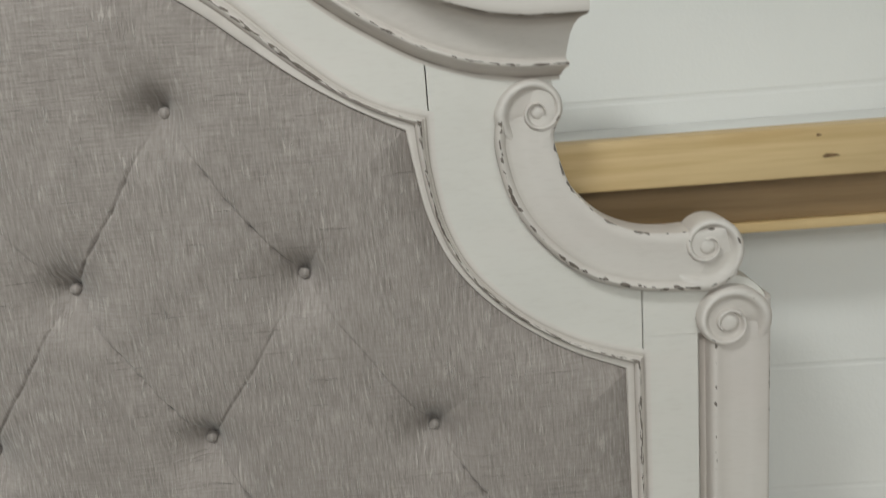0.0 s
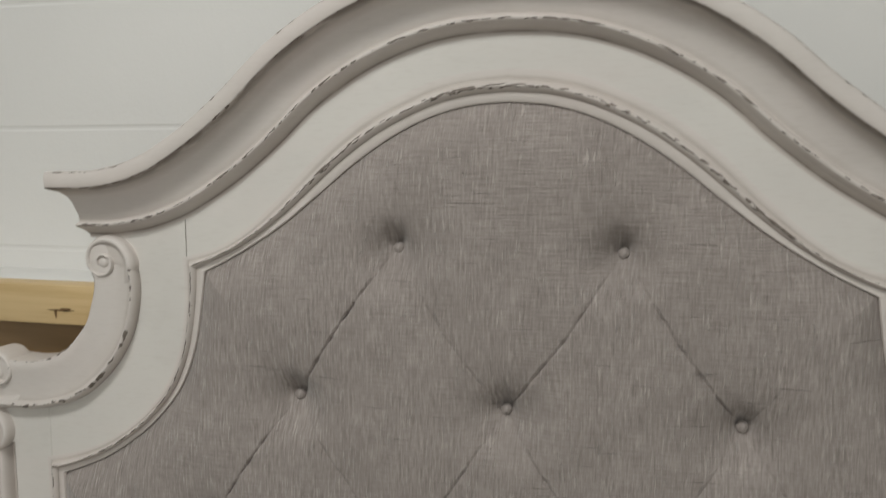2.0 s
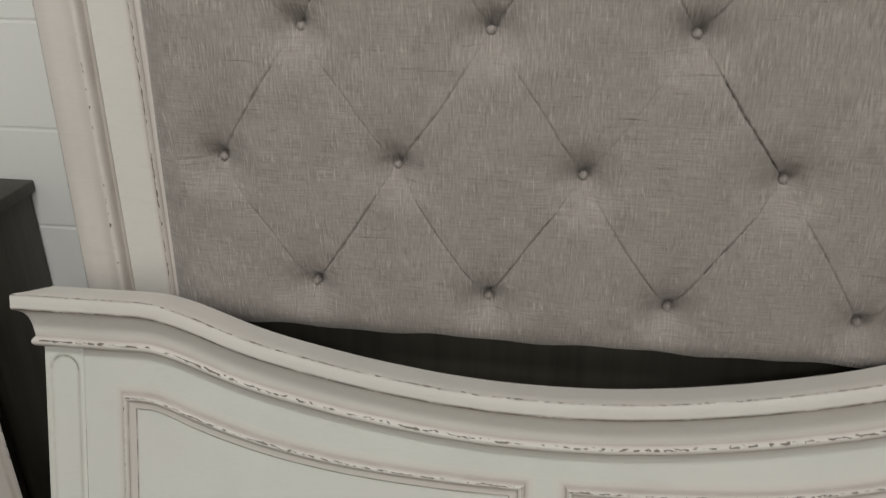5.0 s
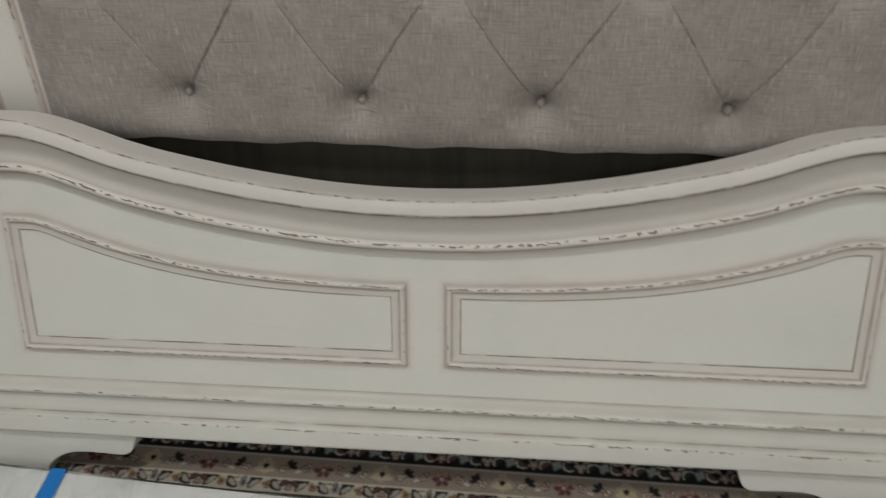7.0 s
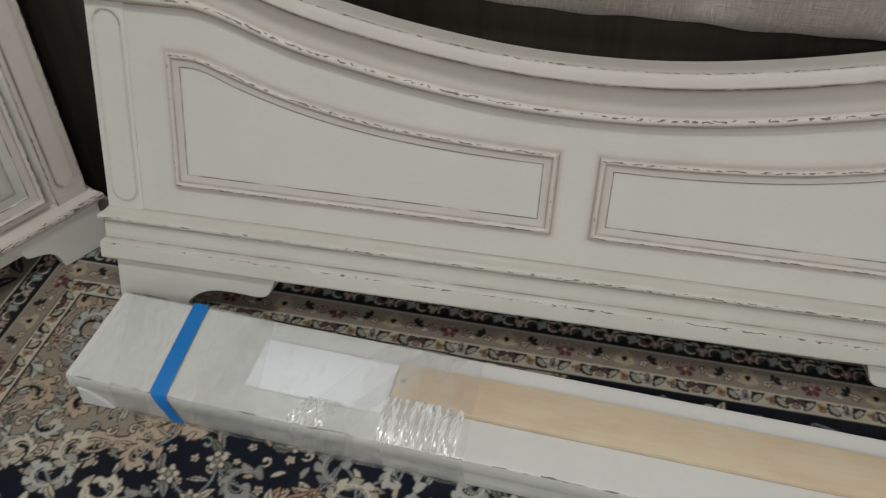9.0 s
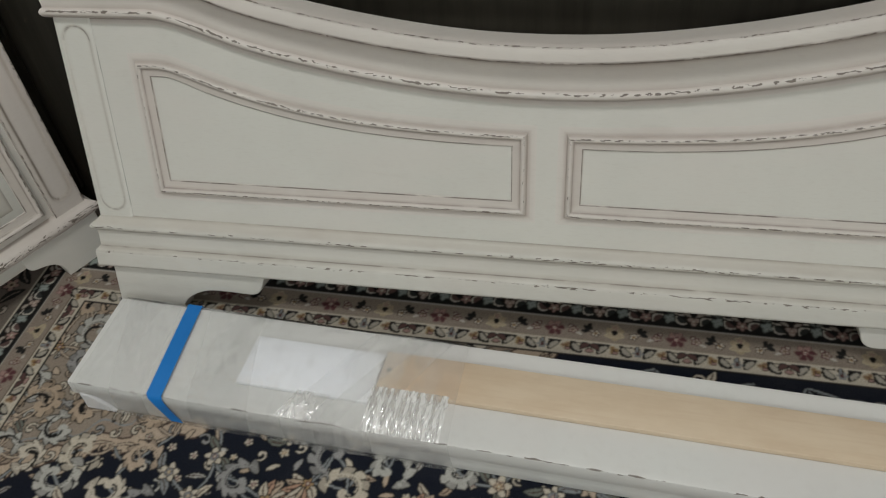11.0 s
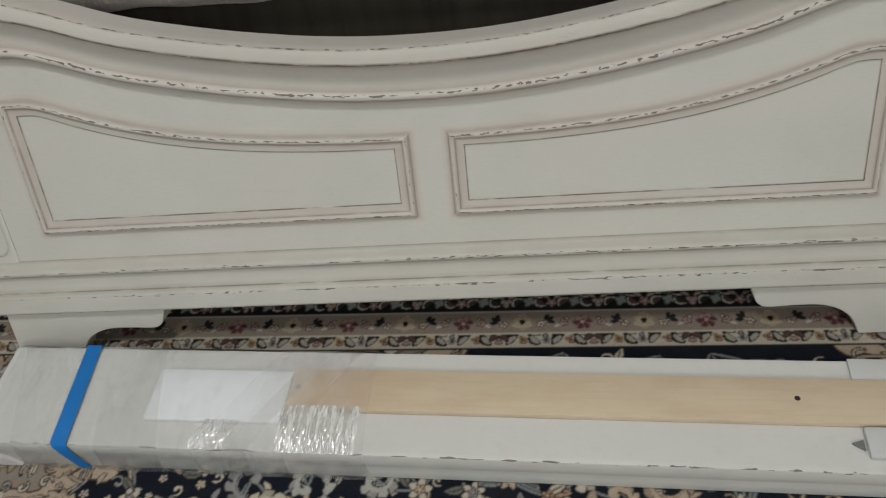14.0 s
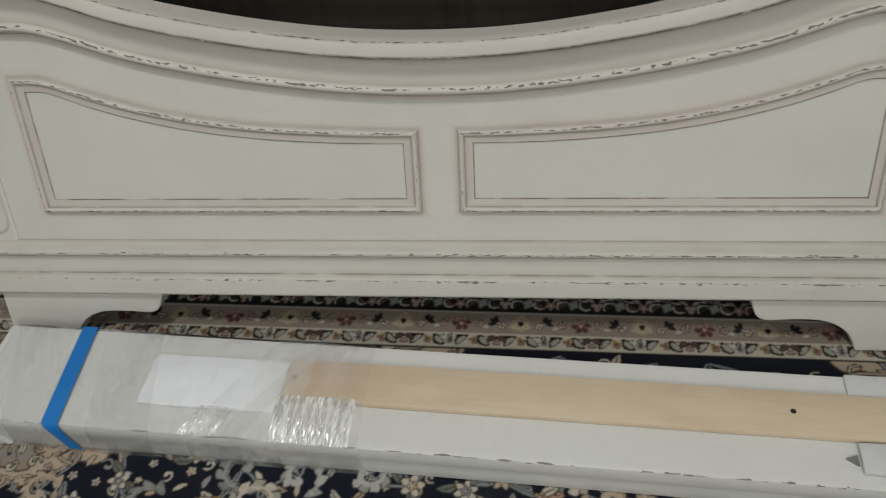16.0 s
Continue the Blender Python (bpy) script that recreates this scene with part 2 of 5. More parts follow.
def planed_wood():
    """Pale planed wood, mottled in soft patches."""
    m = Nodes("cleat_wood")
    at = m.coords()
    patch = m.noise(m.scaled(at, (5, 16, 6)), 1.0, 5, 0.65)
    grain = m.noise(m.scaled(at, (5, 160, 160)), 1.0, 3, 0.5)
    c = m.mix(m.ramp(patch, 0.32, 0.68), (0.70, 0.57, 0.425), (0.625, 0.485, 0.345))
    c = m.mix(m.math("MULTIPLY", m.ramp(grain, 0.5, 0.75), 0.22), c, (0.58, 0.42, 0.28))
    m.bump(grain, 0.15, 0.0006)
    return m.done(c, 0.5)


PLY = planed_wood()
FILM = film_material("stretch_film", 0.10, 2.2, 0.10, (16, 6, 7), 0.9, 0.14)
FILM_GLINTS = film_material("gathered_stretch_film", 0.08, 5.0, 0.16, (90, 40, 13), 0.7, 0.4)
FILM_BUNCHED = film_material("bunched_stretch_film", 0.34, 7.0, 0.20, (150, 16, 13), 0.6, 0.8)

# ---------------------------------------------------------------- mesh tools


def mesh_of(name, verts, faces, mat, wear_shade=None, run=None, smooth=40):
    me = bpy.data.meshes.new(name)
    me.from_pydata([tuple(v) for v in verts], [], [tuple(f) for f in faces])
    me.materials.append(mat)
    if wear_shade is not None:
        a = me.color_attributes.new("wear_shade", "FLOAT_COLOR", "POINT")
        a.data.foreach_set("color", np.c_[np.asarray(wear_shade, np.float32).reshape(-1, 3), np.ones(len(verts), np.float32)].ravel())
        r = me.attributes.new("run", "FLOAT_VECTOR", "POINT")
        r.data.foreach_set("vector", np.asarray(run, np.float32).ravel())
    if smooth:
        me.shade_smooth()
        me.set_sharp_from_angle(angle=radians(smooth))
    me.update()
    return me


def child(name, me, parent, label="", m=None):
    ob = new(name, me)
    ob.parent = parent
    if m is not None:
        ob.matrix_basis = m
    if label:
        tagged(ob, label)
    return ob


def part(name, bm, mat, parent, label="", smooth=35):
    me = bpy.data.meshes.new(name)
    bm.normal_update()
    bm.to_mesh(me)
    bm.free()
    me.materials.append(mat)
    if smooth:
        me.shade_smooth()
        me.set_sharp_from_angle(angle=radians(smooth))
    return child(name, me, parent, label)


def group_at(name, m, label, category, group=""):
    ob = new(name)
    ob.empty_display_size = 0.1
    ob.matrix_basis = m
    return tagged(ob, label, category, group)


def box(bm, x0, x1, y0, y1, z0, z1, bevel=0.002):
    r = bmesh.ops.create_cube(bm, size=1.0)
    for v in r["verts"]:
        v.co = Vector(((x0 + x1) / 2 + v.co.x * (x1 - x0), (y0 + y1) / 2 + v.co.y * (y1 - y0), (z0 + z1) / 2 + v.co.z * (z1 - z0)))
    if bevel:
        edges = list({e for v in r["verts"] for e in v.link_edges})
        bmesh.ops.bevel(bm, geom=edges, offset=bevel, segments=2, affect="EDGES", profile=0.5)
    return bm


def smooth_line(points, n):
    """n points at even steps along a Catmull-Rom curve."""
    p = np.array(points, float)
    q = np.vstack([2 * p[0] - p[1], p, 2 * p[-1] - p[-2]])
    out = []
    for i in range(1, len(q) - 2):
        t = np.linspace(0, 1, 24, endpoint=False)[:, None]
        a, b, c, d = q[i - 1 : i + 3]
        out.append(0.5 * (2 * b + (c - a) * t + (2 * a - 5 * b + 4 * c - d) * t**2 + (3 * b - a - 3 * c + d) * t**3))
    out = np.vstack([*out, p[-1:]])
    return even(out, n)


def even(p, n):
    p = np.asarray(p, float)
    s = np.r_[0, np.cumsum(np.hypot(*np.diff(p, axis=0).T))]
    t = np.linspace(0, s[-1], n)
    return np.c_[np.interp(t, s, p[:, 0]), np.interp(t, s, p[:, 1])]


def mirrored(right):
    """A curve over x from -end to end, from its half with x >= 0 starting at x = 0."""
    r = np.asarray(right, float)
    return np.vstack([r[:0:-1] * (-1, 1), r])


def length_along(p):
    return np.r_[0, np.cumsum(np.hypot(*np.diff(p, axis=0).T))]


def slab(name, outer, inner, y0, y1, mat, parent, label=""):
    """A flat board between two lines of equally many (x, z) points, front at y0, back at y1, its front edges eased."""
    n, e = len(outer), 0.0015
    o, i = np.asarray(outer, float), np.asarray(inner, float)
    side = (i - o) / np.maximum(np.linalg.norm(i - o, axis=1), 1e-6)[:, None]
    rings = [(o, y1), (o, y0 + e), (o + side * e, y0), (i - side * e, y0), (i, y0 + e), (i, y1)]
    verts = [(x, y, z) for line, y in rings for x, z in line]
    faces = [(a * n + k, a * n + k + 1, b * n + k + 1, b * n + k) for a, b in zip(range(6), (1, 2, 3, 4, 5, 0)) for k in range(n - 1)]
    faces += [tuple(a * n for a in range(6)), tuple(a * n + n - 1 for a in reversed(range(6)))]
    return child(name, mesh_of(name, verts, faces, mat, smooth=30), parent, label)


def across(name, outer, inner, profile, y, mat, parent, label="", closed=False, seed=0.0, caps=True, shade_smear=0.0, upright=1.0):
    """A moulding between two lines. profile: (share of the way across, height over y, worn chips, glaze with painted
    shade, dark line).
    upright: how much of its dark lines and chips is left where it runs up and down."""
    o, i = np.asarray(outer, float), np.asarray(inner, float)
    if shade_smear:
        # smeared glaze beside the moulding, with soft shade painted in
        profile = [(-shade_smear, 0.0005, 0, 0, 0), (-shade_smear * 0.45, 0.0006, 0, 0.13, 0), (-0.02, 0.0007, 0, 0.5, 0.1), *profile[1:]]
    n, k = len(o), len(profile)
    s = length_along((o + i) / 2)
    step = np.abs(np.roll(o, -1, 0) - o)
    left = np.where(step[:, 1] > 2 * step[:, 0], upright, 1.0)
    verts, wear_shade, run = [], [], []
    for w, h, *tags in profile:
        p = o + (i - o) * w
        verts += [(x, y - h, z) for x, z in p]
        wear_shade += [(tags[0] * (0.5 + 0.5 * f), tags[1] * (1.35 - 0.35 * f), tags[2] * f) for f in left]
        run += [(t + seed, w * 0.03, seed) for t in s]
    m = n if closed else n - 1
    faces = [(a * n + b, a * n + (b + 1) % n, (a + 1) * n + (b + 1) % n, (a + 1) * n + b) for a in range(k - 1) for b in range(m)]
    if caps and not closed:
        faces += [tuple(a * n for a in range(k)), tuple(a * n + n - 1 for a in reversed(range(k)))]
    return child(name, mesh_of(name, verts, faces, mat, wear_shade, run), parent, label)


def crown(name, line, profile, y, end_x, reach, back, mat, parent, label="", seed=0.0):
    """A cornice along a line of (x, z): profile of (offset along the normal, forward depth, worn chips, glaze with
    painted shade, dark line). Its ends run out with the depth.
    """
    p = np.asarray(line, float)
    tangent = np.gradient(p, axis=0)
    tangent /= np.linalg.norm(tangent, axis=1)[:, None]
    normal = np.c_[-tangent[:, 1], tangent[:, 0]]
    n, s = len(p), length_along(p)
    verts, wear_shade, run = [], [], []
    far = 0.0
    rows = [(profile[0][0], -back, 0, 0, 0), *profile, (profile[-1][0], -back, 0, 0, 0)]
    for a, (off, d, *tags) in enumerate(rows):
        q = p + normal * off
        x_end = end_x + reach * max(d, 0)
        q[:, 0] = np.clip(q[:, 0], -x_end, x_end)
        q[0, 0], q[-1, 0] = -x_end, x_end
        if a:
            far += math.hypot(off - rows[a - 1][0], d - rows[a - 1][1])
        verts += [(x, y - d, z) for x, z in q]
        wear_shade += [tags] * n
        run += [(t + seed, far * 0.7, seed) for t in s]
    k = len(rows)
    faces = [(a * n + b, a * n + b + 1, (a + 1) * n + b + 1, (a + 1) * n + b) for a in range(k - 1) for b in range(n - 1)]
    faces += [tuple(a * n for a in range(k)), tuple(a * n + n - 1 for a in reversed(range(k)))]
    return child(name, mesh_of(name, verts, faces, mat, wear_shade, run, 28), parent, label)


def straight(name, profile, x0, x1, y, reach, mat, parent, label="", seed=0.0, back=0.0, stretch=1.0):
    """A level moulding: profile of (z, forward depth, worn chips, glaze with painted shade, dark line), its ends
    returned by their depth.
    """
    n = 60
    verts, wear_shade, run = [], [], []
    rows = [(profile[0][0], -back, 0, 0, 0), *profile, (profile[-1][0], -back, 0, 0, 0)]
    for z, d, *tags in rows:
        r = reach * max(d, 0)
        xs = np.linspace(x0 - r, x1 + r, n)
        verts += [(x, y - d, z) for x in xs]
        wear_shade += [tags] * n
        run += [(x * stretch + seed, z, seed) for x in xs]
    k = len(rows)
    faces = [(a * n + b, a * n + b + 1, (a + 1) * n + b + 1, (a + 1) * n + b) for a in range(k - 1) for b in range(n - 1)]
    faces += [tuple(a * n for a in range(k)), tuple(a * n + n - 1 for a in reversed(range(k)))]
    return child(name, mesh_of(name, verts, faces, mat, wear_shade, run), parent, label)


def outline_board(name, outline, y0, y1, mat, parent, label=""):
    """A board cut to an outline of (x, z) points, from y0 (front) to y1."""
    bm = bmesh.new()
    f = bm.faces.new([bm.verts.new((x, y0, z)) for x, z in outline])
    r = bmesh.ops.extrude_face_region(bm, geom=[f])
    for v in [g for g in r["geom"] if isinstance(g, bmesh.types.BMVert)]:
        v.co.y = y1
    bmesh.ops.recalc_face_normals(bm, faces=bm.faces)
    front = [e for e in bm.edges if all(abs(v.co.y - y0) < 1e-6 for v in e.verts)]
    bmesh.ops.bevel(bm, geom=front, offset=0.0015, segments=1, affect="EDGES")
    bmesh.ops.triangulate(bm, faces=[g for g in bm.faces if len(g.verts) > 4])
    return part(name, bm, mat, parent, label)


def volute(name, cx, cz, reach, k, start, side, y, mat, parent, label=""):
    """A carved spiral: the rim winds in round a sunk channel to a domed eye at (cx, cz). side: -1 mirrors it."""
    turns, shares = np.linspace(-0.17, 1.55, 124), np.linspace(0.0, 1.0, 26)
    hand = 1 if k > 0 else -1
    verts, wear_shade, run = [], [], []
    for t in turns:
        r = reach * math.exp(-abs(k) * t) if t > 0 else reach
        eye = 0.95 * reach * math.exp(-1.55 * abs(k))
        a = start + hand * 2 * math.pi * t
        sink = 0.012 * max(0.0, -t / 0.17) ** 1.5
        for u in (*shares, 1.0):
            rho = u * r
            rim = 0.0172 - 0.0052 * ((rho - 0.84 * r) / (0.15 * r)) ** 2 if u > 0.55 else 0.0
            dome = 0.0105 + 0.0048 * math.sqrt(max(0.0, 1 - (rho / eye) ** 2))
            floor_h = 0.0105
            h = floor_h + math.log(1 + math.exp((rim - floor_h) / 0.0008) + math.exp((dome - floor_h) / 0.0008)) * 0.0008 if rim < 0.05 else rim
            if u > 0.97:
                h = min(h, 0.0105)
            verts.append((side * (cx + rho * math.cos(a)), y - (h - sink), cz + rho * math.sin(a)))
            crest = math.exp(-(((u - 0.86) / 0.07) ** 2))
            wear_shade.append((0.80 * crest if 0 < t < 1.3 else 0.0, 0.30 * (1 - crest) * (1 if rho > eye * 0.7 else 0.3), 0.0))
            run.append((t * 0.19 + cx * 3, u * 0.02, cz))
        x, _, z = verts[-1]
        verts[-1] = (x, y + 0.030, z)
    n, m = len(turns), len(shares) + 1
    faces = [(i * m + j, (i + 1) * m + j, (i + 1) * m + j + 1, i * m + j + 1) for i in range(n - 1) for j in range(m - 1)]
    return child(name, mesh_of(name, verts, faces, mat, wear_shade, run, 75), parent, label)

# ---------------------------------------------------------------- the room
WALL_Y = 0.24


def room_slab(name, x0, x1, y0, y1, z0, z1, mat, label):
    bm = box(bmesh.new(), x0, x1, y0, y1, z0, z1, 0)
    me = bpy.data.meshes.new(name)
    bm.to_mesh(me)
    bm.free()
    me.materials.append(mat)
    return tagged(new(name, me), label, name.split("_")[0], kind="structure")


room_slab("floor", -3.2, 3.2, -6.5, WALL_Y + 0.2, -0.112, -0.012, CONCRETE, "plain grey concrete floor under the rug")
room_slab("ceiling", -3.2, 3.2, -6.5, WALL_Y + 0.2, 3.0, 3.1, CEILING, "plain white ceiling")
room_slab("wall_west", -3.3, -3.2, -6.5, WALL_Y + 0.2, -0.1, 3.0, WALL_PAINT, "plain white painted wall")
room_slab("wall_east", 3.2, 3.3, -6.5, WALL_Y + 0.2, -0.1, 3.0, WALL_PAINT, "plain white painted wall")
room_slab("wall_south", -3.2, 3.2, -6.6, -6.5, -0.1, 3.0, WALL_PAINT, "plain white painted wall")
wall = room_slab("wall_north", -3.2, 3.2, WALL_Y, WALL_Y + 0.2, -0.1, 3.0, BLOCK, "white painted concrete block wall with shallow joints")

# ---------------------------------------------------------------- timber ledger on the wall
ledger = group_at("timber_ledger", pose(0, 0, 0), "pale pine batten with knots fixed along the block wall", "batten")
bm = box(bmesh.new(), -2.4, 2.4, 0.097, 0.136, 1.336, 1.398, 0.004)
part("upper_batten", bm, PINE, ledger)
part("painted_ledge", box(bmesh.new(), -2.4, 2.4, 0.1365, WALL_Y - 0.0015, 1.3755, 1.3955, 0.001), BLOCK, ledger, "white painted ledge behind the batten")
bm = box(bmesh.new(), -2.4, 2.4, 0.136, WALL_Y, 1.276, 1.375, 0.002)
part("backing_board", bm, SHADED_PINE, ledger, "brown board behind the batten, darkened in colour for its shade")
bm = box(bmesh.new(), -2.4, 2.4, 0.130, WALL_Y, 1.262, 1.2755, 0.002)
part("bottom_strip", bm, PINE, ledger)


def knot(x, z, rx, rz):
    bm = bmesh.new()
    r = bmesh.ops.create_circle(bm, cap_ends=True, radius=1, segments=14)
    for v in r["verts"]:
        wob = 1 + 0.18 * math.sin(3 * math.atan2(v.co.y, v.co.x) + x * 9)
        v.co = Vector((x + v.co.x * rx * wob, 0.0955, z + v.co.y * rz * wob))
    part("knot", bm, KNOT, ledger)


for x, z, rx, rz in ((0.93, 1.362, 0.010, 0.0024), (0.915, 1.388, 0.003, 0.0015), (-0.698, 1.3595, 0.024, 0.0013), (-0.708, 1.354, 0.0022, 0.0065), (-0.690, 1.3612, 0.009, 0.0022)):
    knot(x, z, rx, rz)

# ---------------------------------------------------------------- headboard
LEAN_HEAD = 1.8
FACE = 0.007
headboard = group_at("headboard", pose(0, 0, 0, -LEAN_HEAD), "antique white arched headboard with grey button-tufted linen, leaning against the wall", "headboard")

CUSH_TOP = [(0, 1.660), (0.05, 1.6555), (0.10, 1.642), (0.15, 1.618), (0.2, 1.585), (0.25, 1.545), (0.3, 1.506), (0.35, 1.474), (0.385, 1.4545), (0.421, 1.4365)]
CUSH_HIP = [(0.421, 1.4365), (0.4265, 1.396), (0.438, 1.335), (0.461, 1.277), (0.497, 1.2305), (0.543, 1.19), (0.6, 1.154), (0.667, 1.126)]
MOULD_TOP = [(0, 1.689), (0.05, 1.685), (0.1, 1.673), (0.165, 1.644), (0.21, 1.615), (0.25, 1.582), (0.3, 1.535), (0.35, 1.494), (0.396, 1.4675), (0.446, 1.4505)]
MOULD_HIP = [(0.446, 1.4505), (0.4475, 1.391), (0.461, 1.32), (0.491, 1.26), (0.543, 1.208), (0.598, 1.173), (0.645, 1.154), (0.689, 1.1415)]
BEAD = [(0, 1.745), (0.06, 1.7415), (0.115, 1.730), (0.18, 1.704), (0.245, 1.664), (0.3, 1.6155), (0.34, 1.583), (0.37, 1.561), (0.41, 1.536), (0.449, 1.5155), (0.5, 1.498), (0.55, 1.489), (0.585, 1.487), (0.618, 1.4865)]
SIDE, LOW = 0.675, 0.577

cush_top, cush_hip = smooth_line(CUSH_TOP, 70), smooth_line(CUSH_HIP, 50)
mould_top, mould_hip = smooth_line(MOULD_TOP, 70), smooth_line(MOULD_HIP, 50)
bead = smooth_line(BEAD, 90)

# the arched top rail, the two shoulders and the two posts, butted with open joints
inset = even(mould_top, 60).copy()
inset[:, 1] -= 0.004
inset[-1] = (0.4488, 1.446)
top_out = even(np.vstack([np.array([p for p in bead if p[0] <= 0.4480]), [(0.4488, 1.516)]]), 60)
slab("arch_rail", mirrored(top_out + (0, 0.02)), mirrored(inset), FACE, 0.045, PAINT_HEAD, headboard)

# shoulders: between the hip moulding and the open hollow outside
HOLLOW = [(0.592, 1.425), (0.595, 1.40), (0.607, 1.363), (0.622, 1.342), (0.642, 1.322), (0.664, 1.308), (0.69, 1.2995), (0.72, 1.296), (0.745, 1.296)]
hollow = smooth_line(HOLLOW, 30)
for sgn in (1, -1):
    inn = np.vstack([mould_hip + (-0.003, -0.003), [(0.6888, 1.137)]])
    inn[0] = (0.4503, 1.4465)
    inn = even(np.c_[np.clip(inn[:, 0], 0.4503, 0.6884), inn[:, 1]], 60)
    # ruled between the joint at the arch and the joint at the post
    out_r = even(np.vstack([[(0.4503, 1.535), (0.53, 1.52), (0.594, 1.50), (0.594, 1.44)], [q for q in hollow if q[0] < 0.68], [(0.6888, 1.2995)]]), 60)
    slab("shoulder", out_r * (sgn, 1), inn * (sgn, 1), FACE, 0.045, PAINT_HEAD, headboard)
    # the post: a wide shouldered head, and below it the shaft beside the pilaster
    head_out = even(np.vstack([smooth_line([(0.775, 1.236), (0.806, 1.234), (0.828, 1.222), (0.840, 1.200), (0.842, 1.17)], 12), [(0.842, 1.165)]]), 40)
    head_in = np.array([(0.6898, z) for z in np.linspace(1.2995, 1.165, 40)])
    shaft_out = np.array([(0.7568, z) for z in np.linspace(1.1648, 0.0, 40)])
    post = slab("post", head_out * (sgn, 1), head_in * (sgn, 1), FACE, 0.05, PAINT_HEAD, headboard)
    slab("shaft", shaft_out * (sgn, 1), (shaft_out * (0, 1) + (0.6898, 0)) * (sgn, 1), FACE, 0.05, PAINT_HEAD, post)

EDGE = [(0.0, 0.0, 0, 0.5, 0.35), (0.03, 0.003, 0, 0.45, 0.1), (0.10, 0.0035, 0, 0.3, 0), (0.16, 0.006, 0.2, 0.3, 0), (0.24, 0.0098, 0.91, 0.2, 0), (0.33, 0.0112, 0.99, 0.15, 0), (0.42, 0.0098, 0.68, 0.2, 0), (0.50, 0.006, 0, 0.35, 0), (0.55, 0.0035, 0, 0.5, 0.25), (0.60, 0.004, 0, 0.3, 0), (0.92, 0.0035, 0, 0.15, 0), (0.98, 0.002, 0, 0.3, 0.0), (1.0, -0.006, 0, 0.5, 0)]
across("arch_moulding", mirrored(mould_top), mirrored(cush_top), EDGE, FACE, PAINT_ROSE, headboard, seed=0.3, caps=False, shade_smear=0.4)
for sgn in (1, -1):
    across("hip_moulding", mould_hip * (sgn, 1), cush_hip * (sgn, 1), EDGE, FACE, PAINT_ROSE, headboard, seed=2.1 + sgn, caps=False, shade_smear=0.4)
    down_o = np.array([(0.689 * sgn, z) for z in np.linspace(1.1415, 0.0, 40)])
    down_i = np.array([((0.667 + 0.008 * k / 39) * sgn, z) for k, z in enumerate(np.linspace(1.126, 0.0, 40))])
    across("side_moulding", down_o, down_i, EDGE, FACE, PAINT_ROSE, headboard, seed=5.1 + sgn, caps=False, shade_smear=0.4)

# the tint below the bead is glaze plus the bead's shadow, painted on
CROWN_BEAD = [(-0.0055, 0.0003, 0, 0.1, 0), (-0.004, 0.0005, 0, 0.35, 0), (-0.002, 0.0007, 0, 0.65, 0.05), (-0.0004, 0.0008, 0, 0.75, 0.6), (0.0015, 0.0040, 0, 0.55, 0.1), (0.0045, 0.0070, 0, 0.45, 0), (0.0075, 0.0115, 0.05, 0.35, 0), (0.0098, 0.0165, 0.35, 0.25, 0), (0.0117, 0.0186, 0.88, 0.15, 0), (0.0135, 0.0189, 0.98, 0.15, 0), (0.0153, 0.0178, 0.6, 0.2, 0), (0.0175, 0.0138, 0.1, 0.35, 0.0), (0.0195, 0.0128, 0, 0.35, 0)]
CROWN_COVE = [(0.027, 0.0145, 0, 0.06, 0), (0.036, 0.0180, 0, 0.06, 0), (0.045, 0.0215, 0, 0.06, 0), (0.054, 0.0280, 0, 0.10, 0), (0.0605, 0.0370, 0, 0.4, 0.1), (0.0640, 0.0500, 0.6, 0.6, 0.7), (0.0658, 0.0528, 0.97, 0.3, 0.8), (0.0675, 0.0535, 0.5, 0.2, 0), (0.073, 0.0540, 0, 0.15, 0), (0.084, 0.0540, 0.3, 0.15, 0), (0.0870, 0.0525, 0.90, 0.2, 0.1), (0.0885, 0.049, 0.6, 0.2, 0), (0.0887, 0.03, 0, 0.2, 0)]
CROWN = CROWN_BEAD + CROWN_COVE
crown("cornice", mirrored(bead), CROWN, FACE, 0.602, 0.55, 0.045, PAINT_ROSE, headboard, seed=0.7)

# carved C-scrolls and the scrolled pilasters
SCROLL_OUT = [(0.553, 1.480), (0.534, 1.462), (0.525, 1.432), (0.524, 1.401), (0.535, 1.352), (0.558, 1.309), (0.591, 1.272), (0.632, 1.243), (0.686, 1.2265), (0.735, 1.222), (0.776, 1.2245), (0.800, 1.238)]
SCROLL_IN = [(0.590, 1.472), (0.598, 1.455), (0.597, 1.435), (0.592, 1.414), (0.606, 1.365), (0.622, 1.342), (0.642, 1.322), (0.664, 1.3085), (0.69, 1.2995), (0.72, 1.296), (0.75, 1.297), (0.785, 1.300)]
LEAF = [(0.0, -0.003, 0, 0.6, 0.5), (0.01, 0.009, 0.1, 0.4, 0), (0.04, 0.0145, 0.78, 0.3, 0), (0.09, 0.0165, 0.97, 0.15, 0), (0.14, 0.0150, 0.6, 0.25, 0), (0.18, 0.0110, 0, 0.4, 0.05), (0.26, 0.0098, 0, 0.2, 0), (0.5, 0.0110, 0, 0.08, 0), (0.8, 0.0140, 0, 0.1, 0), (0.93, 0.0150, 0.55, 0.15, 0), (0.985, 0.0125, 0.97, 0.2, 0), (1.0, 0.0085, 0.4, 0.25, 0), (1.0, -0.038, 0, 0.3, 0)]
